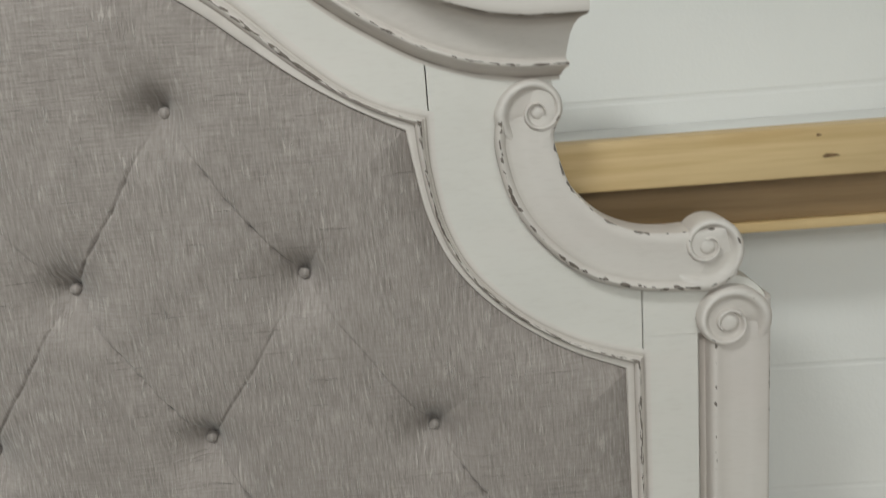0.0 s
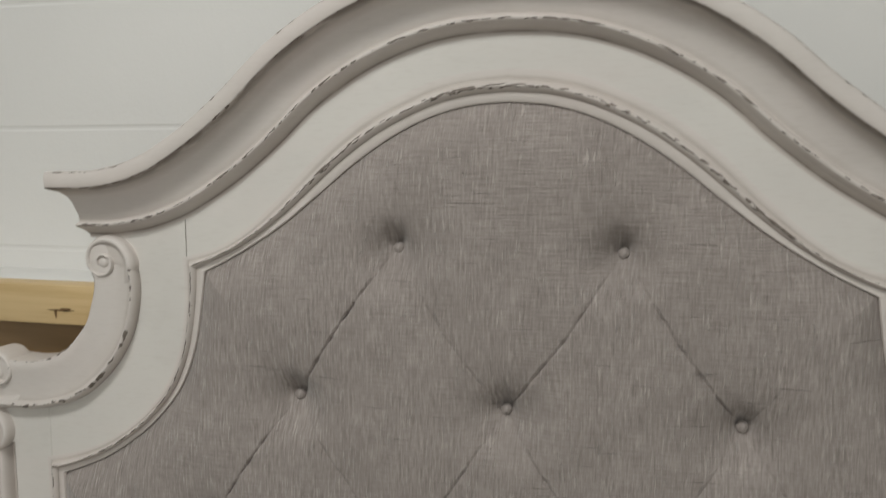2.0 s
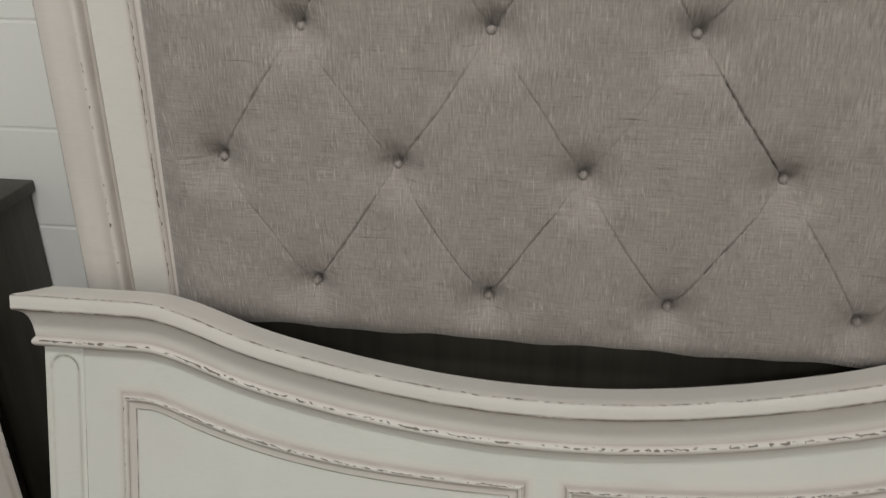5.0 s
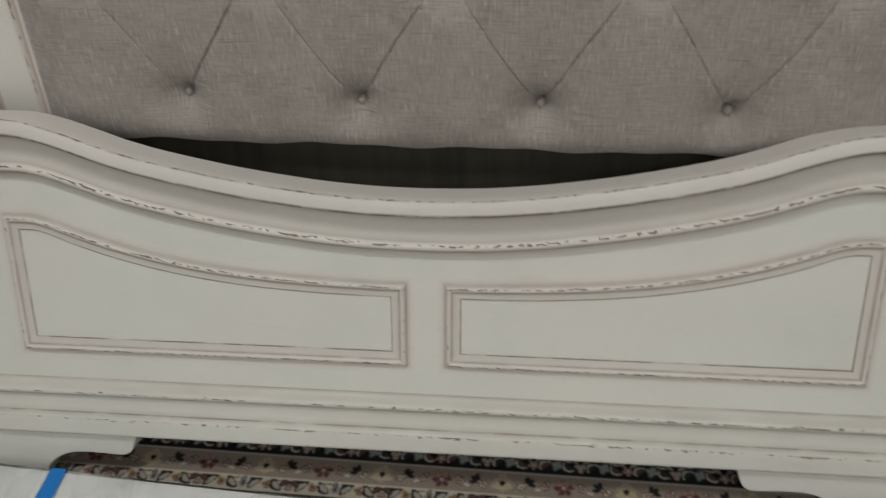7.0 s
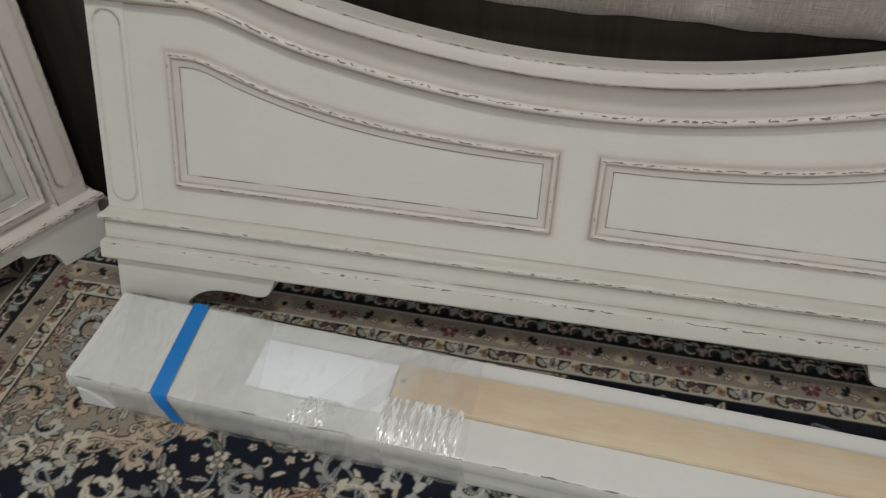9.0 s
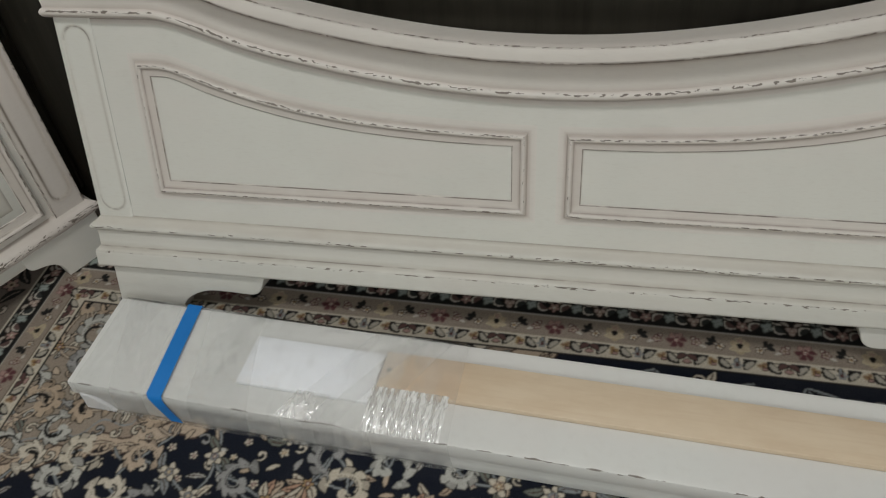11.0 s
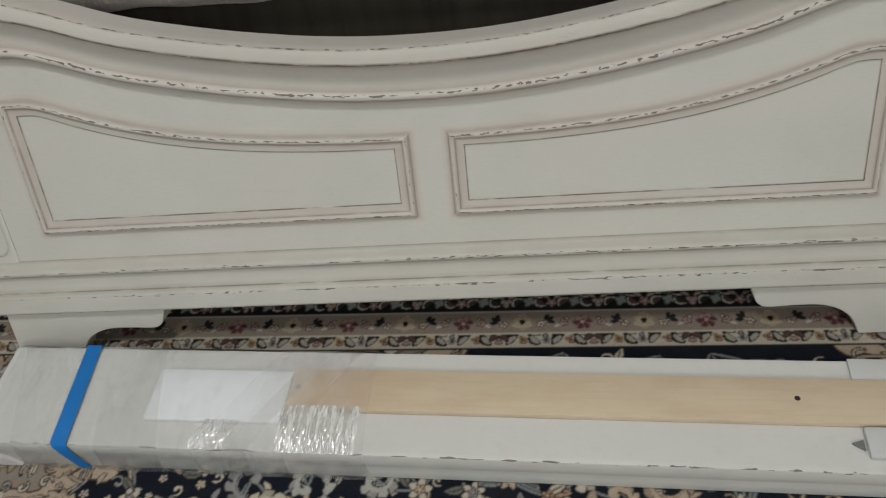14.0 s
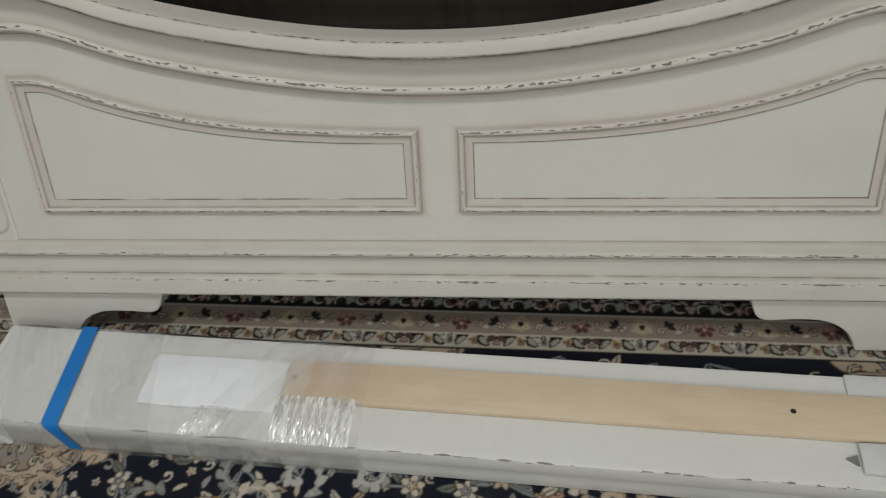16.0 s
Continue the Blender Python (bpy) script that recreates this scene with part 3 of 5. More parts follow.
PILASTER = [(0.0, -0.001, 0, 0.5, 0.3), (0.012, -0.008, 0, 0.6, 0.1), (0.115, -0.008, 0, 0.5, 0), (0.135, -0.001, 0.1, 0.4, 0), (0.155, 0.0065, 0.45, 0.25, 0), (0.18, 0.0096, 0.75, 0.2, 0), (0.21, 0.0106, 0.80, 0.15, 0), (0.25, 0.0098, 0.35, 0.25, 0), (0.30, 0.0086, 0, 0.30, 0), (0.45, 0.0082, 0, 0.15, 0), (0.70, 0.0085, 0, 0.1, 0), (0.93, 0.0078, 0.2, 0.15, 0), (0.98, 0.0055, 0.8, 0.2, 0), (1.0, 0.0015, 0.5, 0.2, 0), (1.0, -0.046, 0, 0.3, 0)]
so, si = smooth_line(SCROLL_OUT, 60), smooth_line(SCROLL_IN, 60)
for sgn in (1, -1):
    across("c_scroll", so * (sgn, 1), si * (sgn, 1), LEAF, FACE, PAINT_ROSE, headboard, seed=8.0 + 2 * sgn)
    up_o = np.array([(0.757 * sgn, z) for z in np.linspace(1.190, 0.0, 60)])
    up_i = np.array([(0.843 * sgn, z) for z in np.linspace(1.208, 0.0, 60)])
    across("pilaster", up_o, up_i, PILASTER, FACE, PAINT_ROSE, headboard, seed=12.0 + 2 * sgn)
    volute("volute", 0.5745, 1.447, 0.0495, -1.12, math.pi, sgn, FACE, PAINT_ROSE, headboard)
    volute("volute", 0.7650, 1.2765, 0.0560, 1.05, -math.pi / 2, sgn, FACE, PAINT_ROSE, headboard)
    volute("volute", 0.7895, 1.180, 0.0530, 0.90, 0.35, sgn, FACE, PAINT_ROSE, headboard)

# tufted cushion
STEP_X = 0.283
ROWS = ((1.479, (-0.5, 0.5)), (1.274, (-1, 0, 1)), (1.068, (-1.5, -0.5, 0.5, 1.5)), (0.864, (-2, -1, 0, 1, 2)), (0.654, (-1.5, -0.5, 0.5, 1.5)))
buttons = [[(u * STEP_X, z) for u in us] for z, us in ROWS]
buttons[3] = [(x, z + dz) for (x, z), dz in zip(buttons[3], (-0.003, -0.002, -0.007, 0.001, 0.0))]
buttons[4] = [(x, z + dz) for (x, z), dz in zip(buttons[4], (-0.002, -0.008, -0.007, -0.012))]


def edge_line():
    half = np.vstack([cush_top, cush_hip[1:], [(SIDE, 0.9), (SIDE + 0.003, LOW - 0.017)], [(0.3, LOW - 0.019), (0.0, LOW - 0.019)]])
    return np.vstack([half, half[::-1][1:-1] * (-1, 1)])


def to_segment(x, z, a, b):
    """Distance to a segment, and the share along it of the nearest point."""
    dx, dz = b[0] - a[0], b[1] - a[1]
    t = np.clip(((x - a[0]) * dx + (z - a[1]) * dz) / (dx * dx + dz * dz), 0, 1)
    return np.hypot(x - a[0] - t * dx, z - a[1] - t * dz), t


def inside_of(x, z, ring):
    hit = np.zeros(x.shape, bool)
    for (ax, az), (bx, bz) in zip(ring, np.roll(ring, -1, axis=0)):
        if az == bz:
            continue
        hit ^= ((az > z) != (bz > z)) & (x < (bx - ax) * (z - az) / (bz - az) + ax)
    return hit


def cushion_height(x, z):
    ring = even(np.vstack([edge_line(), edge_line()[:1]]), 260)
    e = np.full(x.shape, 9.0)
    for a, b in zip(ring[:-1], ring[1:]):
        e = np.minimum(e, to_segment(x, z, a, b)[0])
    inner = inside_of(x, z, ring[:-1])
    signed = np.where(inner, e, -e)
    h = 0.034 * (1 - np.exp(-np.clip(signed, 0, None) / 0.028)) + np.clip(signed, -0.02, 0) * 0.8 - 0.001
    folds = []
    for upper, lower in zip(buttons[:-1], buttons[1:]):
        for a in upper:
            for b in lower:
                if abs(abs(a[0] - b[0]) - STEP_X / 2) < 0.01:
                    folds.append((a, b, 1.0))
    for a in buttons[0]:
        folds.append((a, (a[0] * 1.06, a[1] + 0.09), 0.45))
    for s in (-1, 1):
        folds.append(((s * STEP_X, 1.274), (s * (STEP_X + 0.10), 1.274 + 0.13), 0.5))
        folds.append(((s * 1.5 * STEP_X, 1.068), (s * (1.5 * STEP_X + 0.10), 1.068 + 0.12), 0.5))
        folds.append(((s * 2 * STEP_X, 0.864), (s * 0.672, 0.858), 0.6))
        folds.append(((s * 1.5 * STEP_X, 0.654), (s * 1.5 * STEP_X, 0.57), 0.25))
        folds.append(((s * 0.5 * STEP_X, 0.654), (s * 0.5 * STEP_X, 0.57), 0.25))
        folds.append(((s * 2 * STEP_X, 0.864), (s * 1.5 * STEP_X, 0.654), 0.05))
    # how hard the pleats of the two upper rows are tucked, by their upper button
    tucked = {(0, -1, -1): 0.72, (0, -1, 1): 0.30, (0, 1, -1): 0.50, (0, 1, 1): 0.66, (1, -2, -1): 0.72, (1, -2, 1): 0.46, (1, 0, -1): 0.50, (1, 0, 1): 0.58, (1, 2, -1): 0.46, (1, 2, 1): 0.56}
    rng = random.Random(4)
    for a, b, k in folds:
        bow = rng.uniform(-0.007, 0.007)
        mid = ((a[0] + b[0]) / 2 + bow, (a[1] + b[1]) / 2 - abs(bow) * 0.5)
        d1, t1 = to_segment(x, z, a, mid)
        d2, t2 = to_segment(x, z, mid, b)
        first = d1 <= d2
        d, share = np.where(first, d1, d2), np.where(first, t1 / 2, 0.5 + t2 / 2)
        fade = np.clip(0.15 + (share - 0.08) * 3.2, 0.15, 1.0) * (0.86 + 0.14 * np.sin(share * 37 + 9 * a[0])) if k == 1.0 else np.clip(1 - share, 0, 1)
        # pleats that fall away from the middle are tucked hardest
        falls = 1 if b[0] > a[0] else -1
        way = falls * (a[0] + b[0]) / 2
        tuck = float(np.interp(way, [-0.45, -0.12, 0.1, 0.3], [0.0026, 0.0042, 0.0068, 0.0115])) * rng.uniform(0.8, 1.2)
        if falls < 0:
            tuck *= float(np.interp(a[1], [0.85, 1.25, 1.45], [0.42, 0.42, 0.95]))
        row = 0 if a[1] > 1.4 else 1
        if k == 1.0 and a[1] > 1.2:
            tuck = 0.0105 * tucked[(row, int(round(2 * a[0] / STEP_X)), falls)]
        elif k == 1.0 and a[1] > 0.95 and falls > 0:
            tuck = max(tuck, 0.0055)
        elif k == 1.0 and a[1] < 0.95:
            tuck = rng.uniform(0.0055, 0.0085)
        if k < 1.0:
            tuck = min(tuck, 0.003)
        deep = k * rng.uniform(0.85, 1.15) * float(np.interp(way, [-0.3, 0.2], [0.65, 1.0]))
        d = np.abs(d + 0.0007 * np.sin(share * 61 + 5 * a[1]) * np.sin(share * 23 + 40 * a[0]))
        upper = (x - a[0]) * (b[1] - a[1]) - (z - a[1]) * (b[0] - a[0])
        upper = upper * (1 if b[0] < a[0] else -1)
        sharp = np.where(upper > 0, np.exp(-d / 0.0010), np.exp(-d / 0.0016))
        h = h - deep * fade * (tuck * sharp + 0.0022 * np.exp(-((d / 0.034) ** 2)))
    for row in buttons:
        for bx, bz in row:
            r = np.hypot(x - bx, z - bz - 0.002)
            above = 0.5 + 0.5 * (z - bz) / (r + 0.004)
            h = h - above * 0.034 * np.exp(-((r / 0.030) ** 1.15)) - (1 - above) * 0.030 * np.exp(-((r / 0.046) ** 2.6))
            h = h - 0.013 * np.exp(-((np.hypot(x - bx, (z - bz - 0.009) * 0.8) / 0.0125) ** 2))
    return h, signed


def build_cushion():
    nx, nz = 1000, 820
    xs, zs = np.linspace(-0.692, 0.692, nx), np.linspace(0.550, 1.678, nz)
    X, Z = np.meshgrid(xs, zs)
    h, signed = cushion_height(X, Z)
    h = h + 0.0012 * np.sin(X * 31 + 2 * np.sin(Z * 17)) * np.sin(Z * 27 + 1.3 * np.sin(X * 13)) * np.clip(signed / 0.05, 0, 1)
    bottom = LOW - 0.004 + 0.003 * np.sin(xs * 23) + 0.002 * np.sin(xs * 51 + 1)
    verts = np.stack([X, FACE - h, Z], -1)
    keep = signed > -0.011
    for k in range(nx):
        low = zs < bottom[k]
        keep[low, k] = False
        verts[int(np.argmax(~low)), k, 2] = bottom[k]
    index = -np.ones(X.shape, int)
    index[keep] = np.arange(keep.sum())
    q = np.stack([index[:-1, :-1], index[:-1, 1:], index[1:, 1:], index[1:, :-1]], -1).reshape(-1, 4)
    q = q[(q >= 0).all(1)]
    pts = [tuple(v) for v in verts[keep]]
    faces = [tuple(f) for f in q.tolist()]
    # the rolled lower edge
    lowest = [index[np.argmax(keep[:, k]), k] for k in range(nx) if keep[:, k].any() and abs(xs[k]) < 0.68]
    start = len(pts)
    lip = [(0.004, -0.003, 0.5), (0.012, -0.006, 0), (0.05, -0.006, 0)]
    base = [pts[i] for i in lowest]
    for back, drop, _ in lip:
        pts += [(x, max(y, -0.02) + back, z + drop) for x, y, z in base]
    n = len(base)
    rings = [lowest] + [[start + a * n + k for k in range(n)] for a in range(3)]
    for ra, rb in zip(rings[:-1], rings[1:]):
        faces += [(ra[k], rb[k], rb[k + 1], ra[k + 1]) for k in range(n - 1)]
    child("tufted_cushion", mesh_of("tufted_cushion", pts, faces, LINEN, smooth=80), headboard, "grey-brown slubbed linen cushion tufted in diamonds")


build_cushion()


def button_mesh():
    rings = [(1.0, -0.003), (1.0, 0.002), (0.9, 0.0042), (0.7, 0.0056), (0.4, 0.0064)]
    verts, faces, n = [], [], 16
    for share, h in rings:
        verts += [(0.0072 * share * math.cos(2 * math.pi * k / n), -h, 0.0072 * share * math.sin(2 * math.pi * k / n)) for k in range(n)]
    for a in range(len(rings) - 1):
        faces += [(a * n + k, a * n + (k + 1) % n, (a + 1) * n + (k + 1) % n, (a + 1) * n + k) for k in range(n)]
    faces.append(tuple((len(rings) - 1) * n + k for k in range(n)))
    return mesh_of("button", verts, faces, LINEN, smooth=60)


one_button = button_mesh()
rng = random.Random(7)
for row in buttons:
    for bx, bz in row:
        child("button", one_button, headboard, m=pose(bx + rng.uniform(-0.002, 0.002), 0.0125, bz + rng.uniform(-0.002, 0.001), rng.uniform(-12, 2), 0, rng.uniform(-8, 8)))

back = np.vstack([cush_top[::6], cush_hip[::8], [(0.68, 1.1), (0.68, 0.575)]]) + (0, 0.004)
outline_board("back_panel", [tuple(q) for q in np.vstack([back, back[::-1] * (-1, 1)])[:-1]], 0.040, 0.047, DARK_BOARD, headboard, "dark backing cloth behind the cushion")

# ---------------------------------------------------------------- footboard
LEAN_FOOT, TURN_FOOT, FOOT_Y, FOOT_X = 17.1, 1.2, -0.233, -0.027
footboard = group_at("footboard", Matrix.Translation((0, FOOT_Y, 0)) @ pose(0, 0, 0, 0, 0, TURN_FOOT) @ pose(0, 0, 0, -LEAN_FOOT) @ Matrix.Translation((FOOT_X, 0, 0)), "antique white panelled footboard with worn edges, leaning back on the headboard", "footboard")
FBEAD = [(0, 0.465), (0.06, 0.466), (0.12, 0.469), (0.2, 0.4765), (0.3, 0.4905), (0.38, 0.505), (0.46, 0.522), (0.52, 0.5385), (0.58, 0.559), (0.62, 0.5715), (0.65, 0.5775), (0.68, 0.5785), (0.74, 0.5785), (0.84, 0.5785)]
fbead = smooth_line(FBEAD, 90)
body_top = mirrored(even(np.array([p for p in fbead if p[0] < 0.770] + [(0.7732, 0.5785)]), 60) + (0, 0.03))
slab("panel_board", body_top, np.array([(x, 0.10) for x in body_top[:, 0]]), 0.0, 0.045, PAINT, footboard)

# below this bead the glaze is deepened to paint its shade
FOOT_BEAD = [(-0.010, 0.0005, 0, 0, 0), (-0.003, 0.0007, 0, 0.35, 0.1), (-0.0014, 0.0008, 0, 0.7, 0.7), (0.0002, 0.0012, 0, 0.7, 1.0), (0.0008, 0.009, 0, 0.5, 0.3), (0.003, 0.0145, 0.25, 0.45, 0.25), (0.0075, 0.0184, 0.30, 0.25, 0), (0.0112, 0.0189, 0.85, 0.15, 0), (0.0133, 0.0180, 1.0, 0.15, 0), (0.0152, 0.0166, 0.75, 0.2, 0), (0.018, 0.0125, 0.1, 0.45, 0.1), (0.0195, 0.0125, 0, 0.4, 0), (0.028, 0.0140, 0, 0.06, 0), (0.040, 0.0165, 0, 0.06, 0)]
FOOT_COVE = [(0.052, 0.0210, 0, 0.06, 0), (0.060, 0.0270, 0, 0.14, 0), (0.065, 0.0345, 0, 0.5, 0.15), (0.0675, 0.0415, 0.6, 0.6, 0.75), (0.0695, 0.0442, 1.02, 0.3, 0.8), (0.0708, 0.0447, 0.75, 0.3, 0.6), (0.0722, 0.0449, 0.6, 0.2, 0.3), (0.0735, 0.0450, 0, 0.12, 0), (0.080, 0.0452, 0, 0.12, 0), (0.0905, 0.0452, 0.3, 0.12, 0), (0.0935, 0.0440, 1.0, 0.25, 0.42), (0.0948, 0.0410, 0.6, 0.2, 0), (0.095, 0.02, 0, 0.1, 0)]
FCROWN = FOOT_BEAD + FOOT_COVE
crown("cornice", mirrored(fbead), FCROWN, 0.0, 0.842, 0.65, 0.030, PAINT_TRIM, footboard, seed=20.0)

PANEL_TOP = [(0.0318, 0.4080), (0.10, 0.4090), (0.17, 0.4120), (0.268, 0.4180), (0.355, 0.4275), (0.443, 0.4430), (0.521, 0.4625), (0.585, 0.4830), (0.63, 0.4990), (0.655, 0.5045), (0.675, 0.5055), (0.7045, 0.5050)]
PANEL_IN = [(0.0585, 0.3835), (0.12, 0.384), (0.18, 0.3855), (0.268, 0.391), (0.355, 0.4005), (0.443, 0.4155), (0.521, 0.4345), (0.58, 0.453), (0.618, 0.468), (0.638, 0.4755), (0.652, 0.4785), (0.6795, 0.479)]
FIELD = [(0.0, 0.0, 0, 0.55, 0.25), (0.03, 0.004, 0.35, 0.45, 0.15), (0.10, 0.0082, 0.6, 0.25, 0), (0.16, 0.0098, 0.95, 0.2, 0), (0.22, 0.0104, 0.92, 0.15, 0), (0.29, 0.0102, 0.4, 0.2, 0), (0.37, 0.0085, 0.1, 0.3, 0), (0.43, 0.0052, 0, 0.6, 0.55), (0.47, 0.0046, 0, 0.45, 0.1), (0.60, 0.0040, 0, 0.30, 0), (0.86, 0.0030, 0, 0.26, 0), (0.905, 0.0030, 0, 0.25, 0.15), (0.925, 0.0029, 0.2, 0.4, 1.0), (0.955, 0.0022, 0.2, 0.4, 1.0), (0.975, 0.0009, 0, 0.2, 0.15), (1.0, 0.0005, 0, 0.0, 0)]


def loop_of(top, x0, x1, z0):
    t = smooth_line(top, 70)
    right = np.array([(x1, z) for z in np.linspace(t[-1, 1], z0, 14)])[1:]
    under = np.array([(x, z0) for x in np.linspace(x1, x0, 60)])[1:]
    left = np.array([(x0, z) for z in np.linspace(z0, t[0, 1], 12)])[1:-1]
    return np.vstack([t, right, under, left])


for sgn in (1, -1):
    lo, li = loop_of(PANEL_TOP, 0.0318, 0.7045, 0.2620), loop_of(PANEL_IN, 0.0585, 0.6795, 0.2880)
    across("panel_moulding", lo * (sgn, 1), li * (sgn, 1), FIELD, 0.0, PAINT_TRIM, footboard, closed=True, seed=24.0 + 3 * sgn, shade_smear=0.55, upright=0.7)


def stile(sgn):
    """End stile with a long round-ended sunk field."""
    nx, nz = 40, 200
    xs, zs = np.linspace(0.7733, 0.842, nx), np.linspace(0.10, 0.590, nz)
    X, Z = np.meshgrid(xs, zs)
    r = 0.0245
    dist = np.hypot(X - 0.8065, np.clip(np.abs(Z - 0.392) - (0.172 - r), 0, None)) - r
    h = 0.003 - (0.0009 + 0.0009 * np.clip((Z - 0.50) / 0.04, 0, 1)) * np.clip(0.5 - dist / 0.005, 0, 1) + 0.0006 * np.exp(-((dist - 0.004) / 0.003) ** 2)
    h = np.where(X > xs[-2], h - 0.0015, h)
    h = np.where(X < xs[1], 0.0006, np.where(X < xs[2], 0.0018, h))
    tags = np.stack([0.55 * np.exp(-((X - 0.8405) / 0.0015) ** 2) + 0.30 * np.exp(-((dist - 0.003) / 0.002) ** 2), 0.22 * np.exp(-(dist / 0.004) ** 2), (0.16 + 0.75 * (Z > 0.54) + 0.45 * (Z < 0.25)) * np.exp(-((dist + 0.0005) / 0.0013) ** 2)], -1)
    run = np.stack([Z + 31 + sgn, X, Z * 0], -1)
    verts = [(x * sgn, -hh, z) for x, hh, z in zip(X.ravel(), h.ravel(), Z.ravel())]
    faces = [(a * nx + b, a * nx + b + 1, (a + 1) * nx + b + 1, (a + 1) * nx + b) for a in range(nz - 1) for b in range(nx - 1)]
    rim = [a * nx + nx - 1 for a in range(nz)]
    start = len(verts)
    verts += [(0.842 * sgn, 0.045, z) for z in zs]
    faces += [(rim[a], rim[a + 1], start + a + 1, start + a) for a in range(nz - 1)]
    wear_shade = np.vstack([tags.reshape(-1, 3), np.zeros((nz, 3))])
    runs = np.vstack([run.reshape(-1, 3), np.zeros((nz, 3))])
    child("stile", mesh_of("stile", verts, faces, PAINT, wear_shade, runs, 60), footboard)


stile(1), stile(-1)

BASE_UPPER = [(0.2075, 0.0, 0, 0.6, 0.4), (0.2060, 0.004, 0, 0.5, 0.1), (0.2035, 0.0065, 0, 0.4, 0), (0.2000, 0.011, 0, 0.4, 0), (0.1965, 0.018, 0.2, 0.35, 0.05), (0.1950, 0.0205, 0.45, 0.25, 0.1), (0.1920, 0.0224, 0.75, 0.15, 0.05), (0.1895, 0.0226, 0.92, 0.15, 0.05), (0.1868, 0.0220, 0.55, 0.25, 0), (0.1840, 0.0190, 0.2, 0.55, 0.4), (0.1828, 0.0135, 0, 0.6, 0.6)]
BASE_LOWER = [(0.177, 0.0125, 0, 0.15, 0), (0.157, 0.0125, 0, 0.1, 0), (0.1480, 0.0127, 0, 0.35, 0.1), (0.1465, 0.0130, 0, 0.5, 0.75), (0.1450, 0.0150, 0, 0.4, 0.2), (0.1415, 0.0205, 0.3, 0.3, 0.05), (0.1385, 0.0226, 0.9, 0.2, 0.15), (0.1360, 0.0230, 0.8, 0.1, 0), (0.132, 0.0230, 0.1, 0.1, 0), (0.111, 0.0230, 0.1, 0.1, 0), (0.1075, 0.0228, 0.9, 0.2, 0.2), (0.106, 0.0215, 0.6, 0.4, 0.5), (0.105, 0.0200, 0.3, 0.4, 0.3)]
BASE = BASE_UPPER + BASE_LOWER
straight("base_moulding", BASE, -0.838, 0.838, 0.0, 0.8, PAINT, footboard, seed=40.0, back=0.04, stretch=0.75)
BRACKET = [(0.516, 0.1055), (0.522, 0.097), (0.5275, 0.083), (0.532, 0.071), (0.541, 0.0625), (0.556, 0.0595), (0.60, 0.0615), (0.634, 0.0610), (0.657, 0.0560), (0.676, 0.0465), (0.690, 0.034), (0.700, 0.018), (0.7055, 0.004), (0.7075, 0.0), (0.834, 0.0), (0.834, 0.1055)]
bracket = np.vstack([smooth_line(BRACKET[:14], 34), BRACKET[14:]])
for sgn in (1, -1):
    outline_board("bracket_foot", [(x * sgn, z) for x, z in bracket], -0.010, 0.035, PAINT, footboard)

# added dark board, so that the gap below the cushion stays dark
slab_line = np.linspace(-0.688, 0.688, 6)
slab("lower_panel", np.array([(x, 0.62) for x in slab_line]), np.array([(x, 0.05) for x in slab_line]), 0.030, 0.042, DARK_WOOD, headboard, "dark board added between the posts to fill the gap below the cushion")

# ---------------------------------------------------------------- wrapped bed rails on the rug
RAIL_TURN = -2.0
bundle = group_at("wrapped_bed_rail", pose(-0.825, -0.388, 0, 0, 0, RAIL_TURN), "cream bed rails taped in clear stretch film, lying on the rug", "bed rail")
W = 0.1
RAIL = [(0.0405, 0.099, 0.3, 0.2, 0), (0.043, 0.1, 0.3, 0.1, 0), (0.055, 0.1, 0, 0.1, 0), (0.0705, 0.1, 0.6, 0.15, 0), (0.0730, 0.0990, 1.0, 0.2, 0), (0.0740, 0.0970, 0.75, 0.2, 0), (0.0741, 0.090, 0, 0.1, 0), (0.0741, -0.092, 0, 0.1, 0), (0.0735, -0.0985, 0.7, 0.2, 0), (0.070, -0.1, 0.2, 0.1, 0), (0.0405, -0.1, 0, 0.1, 0)]
straight("upper_rail", RAIL, 0.0, 2.02, 0.0, 0.0, RAIL_PAINT, bundle, seed=80.0, back=0.09, stretch=0.5)
part("lower_rail", box(bmesh.new(), 0.012, 2.02, -W + 0.004, W - 0.006, 0.0, 0.0398, 0.003), RAIL_PAINT, bundle)
outline_board("foam_corner", [(0.014, 0.004), (0.072, 0.004), (0.062, 0.018), (0.034, 0.042), (0.014, 0.046)], -0.1035, -0.097, FOAM, bundle, "small white foam corner")
cleat = part("cleat", box(bmesh.new(), 0.548, 1.75, -0.024, 0.056, 0.0745, 0.0860, 0.002), PLY, bundle, "pale bare wood slat support with screw holes")
for hx in (0.561, 1.352):
    bm = bmesh.new()
    bmesh.ops.create_circle(bm, cap_ends=True, radius=0.0045, segments=16, matrix=Matrix.Translation((hx, 0.018, 0.0864)))
    part("screw_hole", bm, DARK_HOLE, cleat)
part("foam_pad", box(bmesh.new(), 0.305, 0.546, -0.051, 0.052, 0.0745, 0.083, 0.003), FOAM, bundle, "white foam pad")
part("foam_block", box(bmesh.new(), 1.44, 1.75, 0.0585, 0.099, 0.0745, 0.081, 0.002), FOAM_GREY, bundle, "white foam strip")
part("foam_block", box(bmesh.new(), 1.437, 1.75, -0.078, -0.0265, 0.0745, 0.084, 0.003), FOAM_GREY, bundle, "white foam block")
bm = bmesh.new()
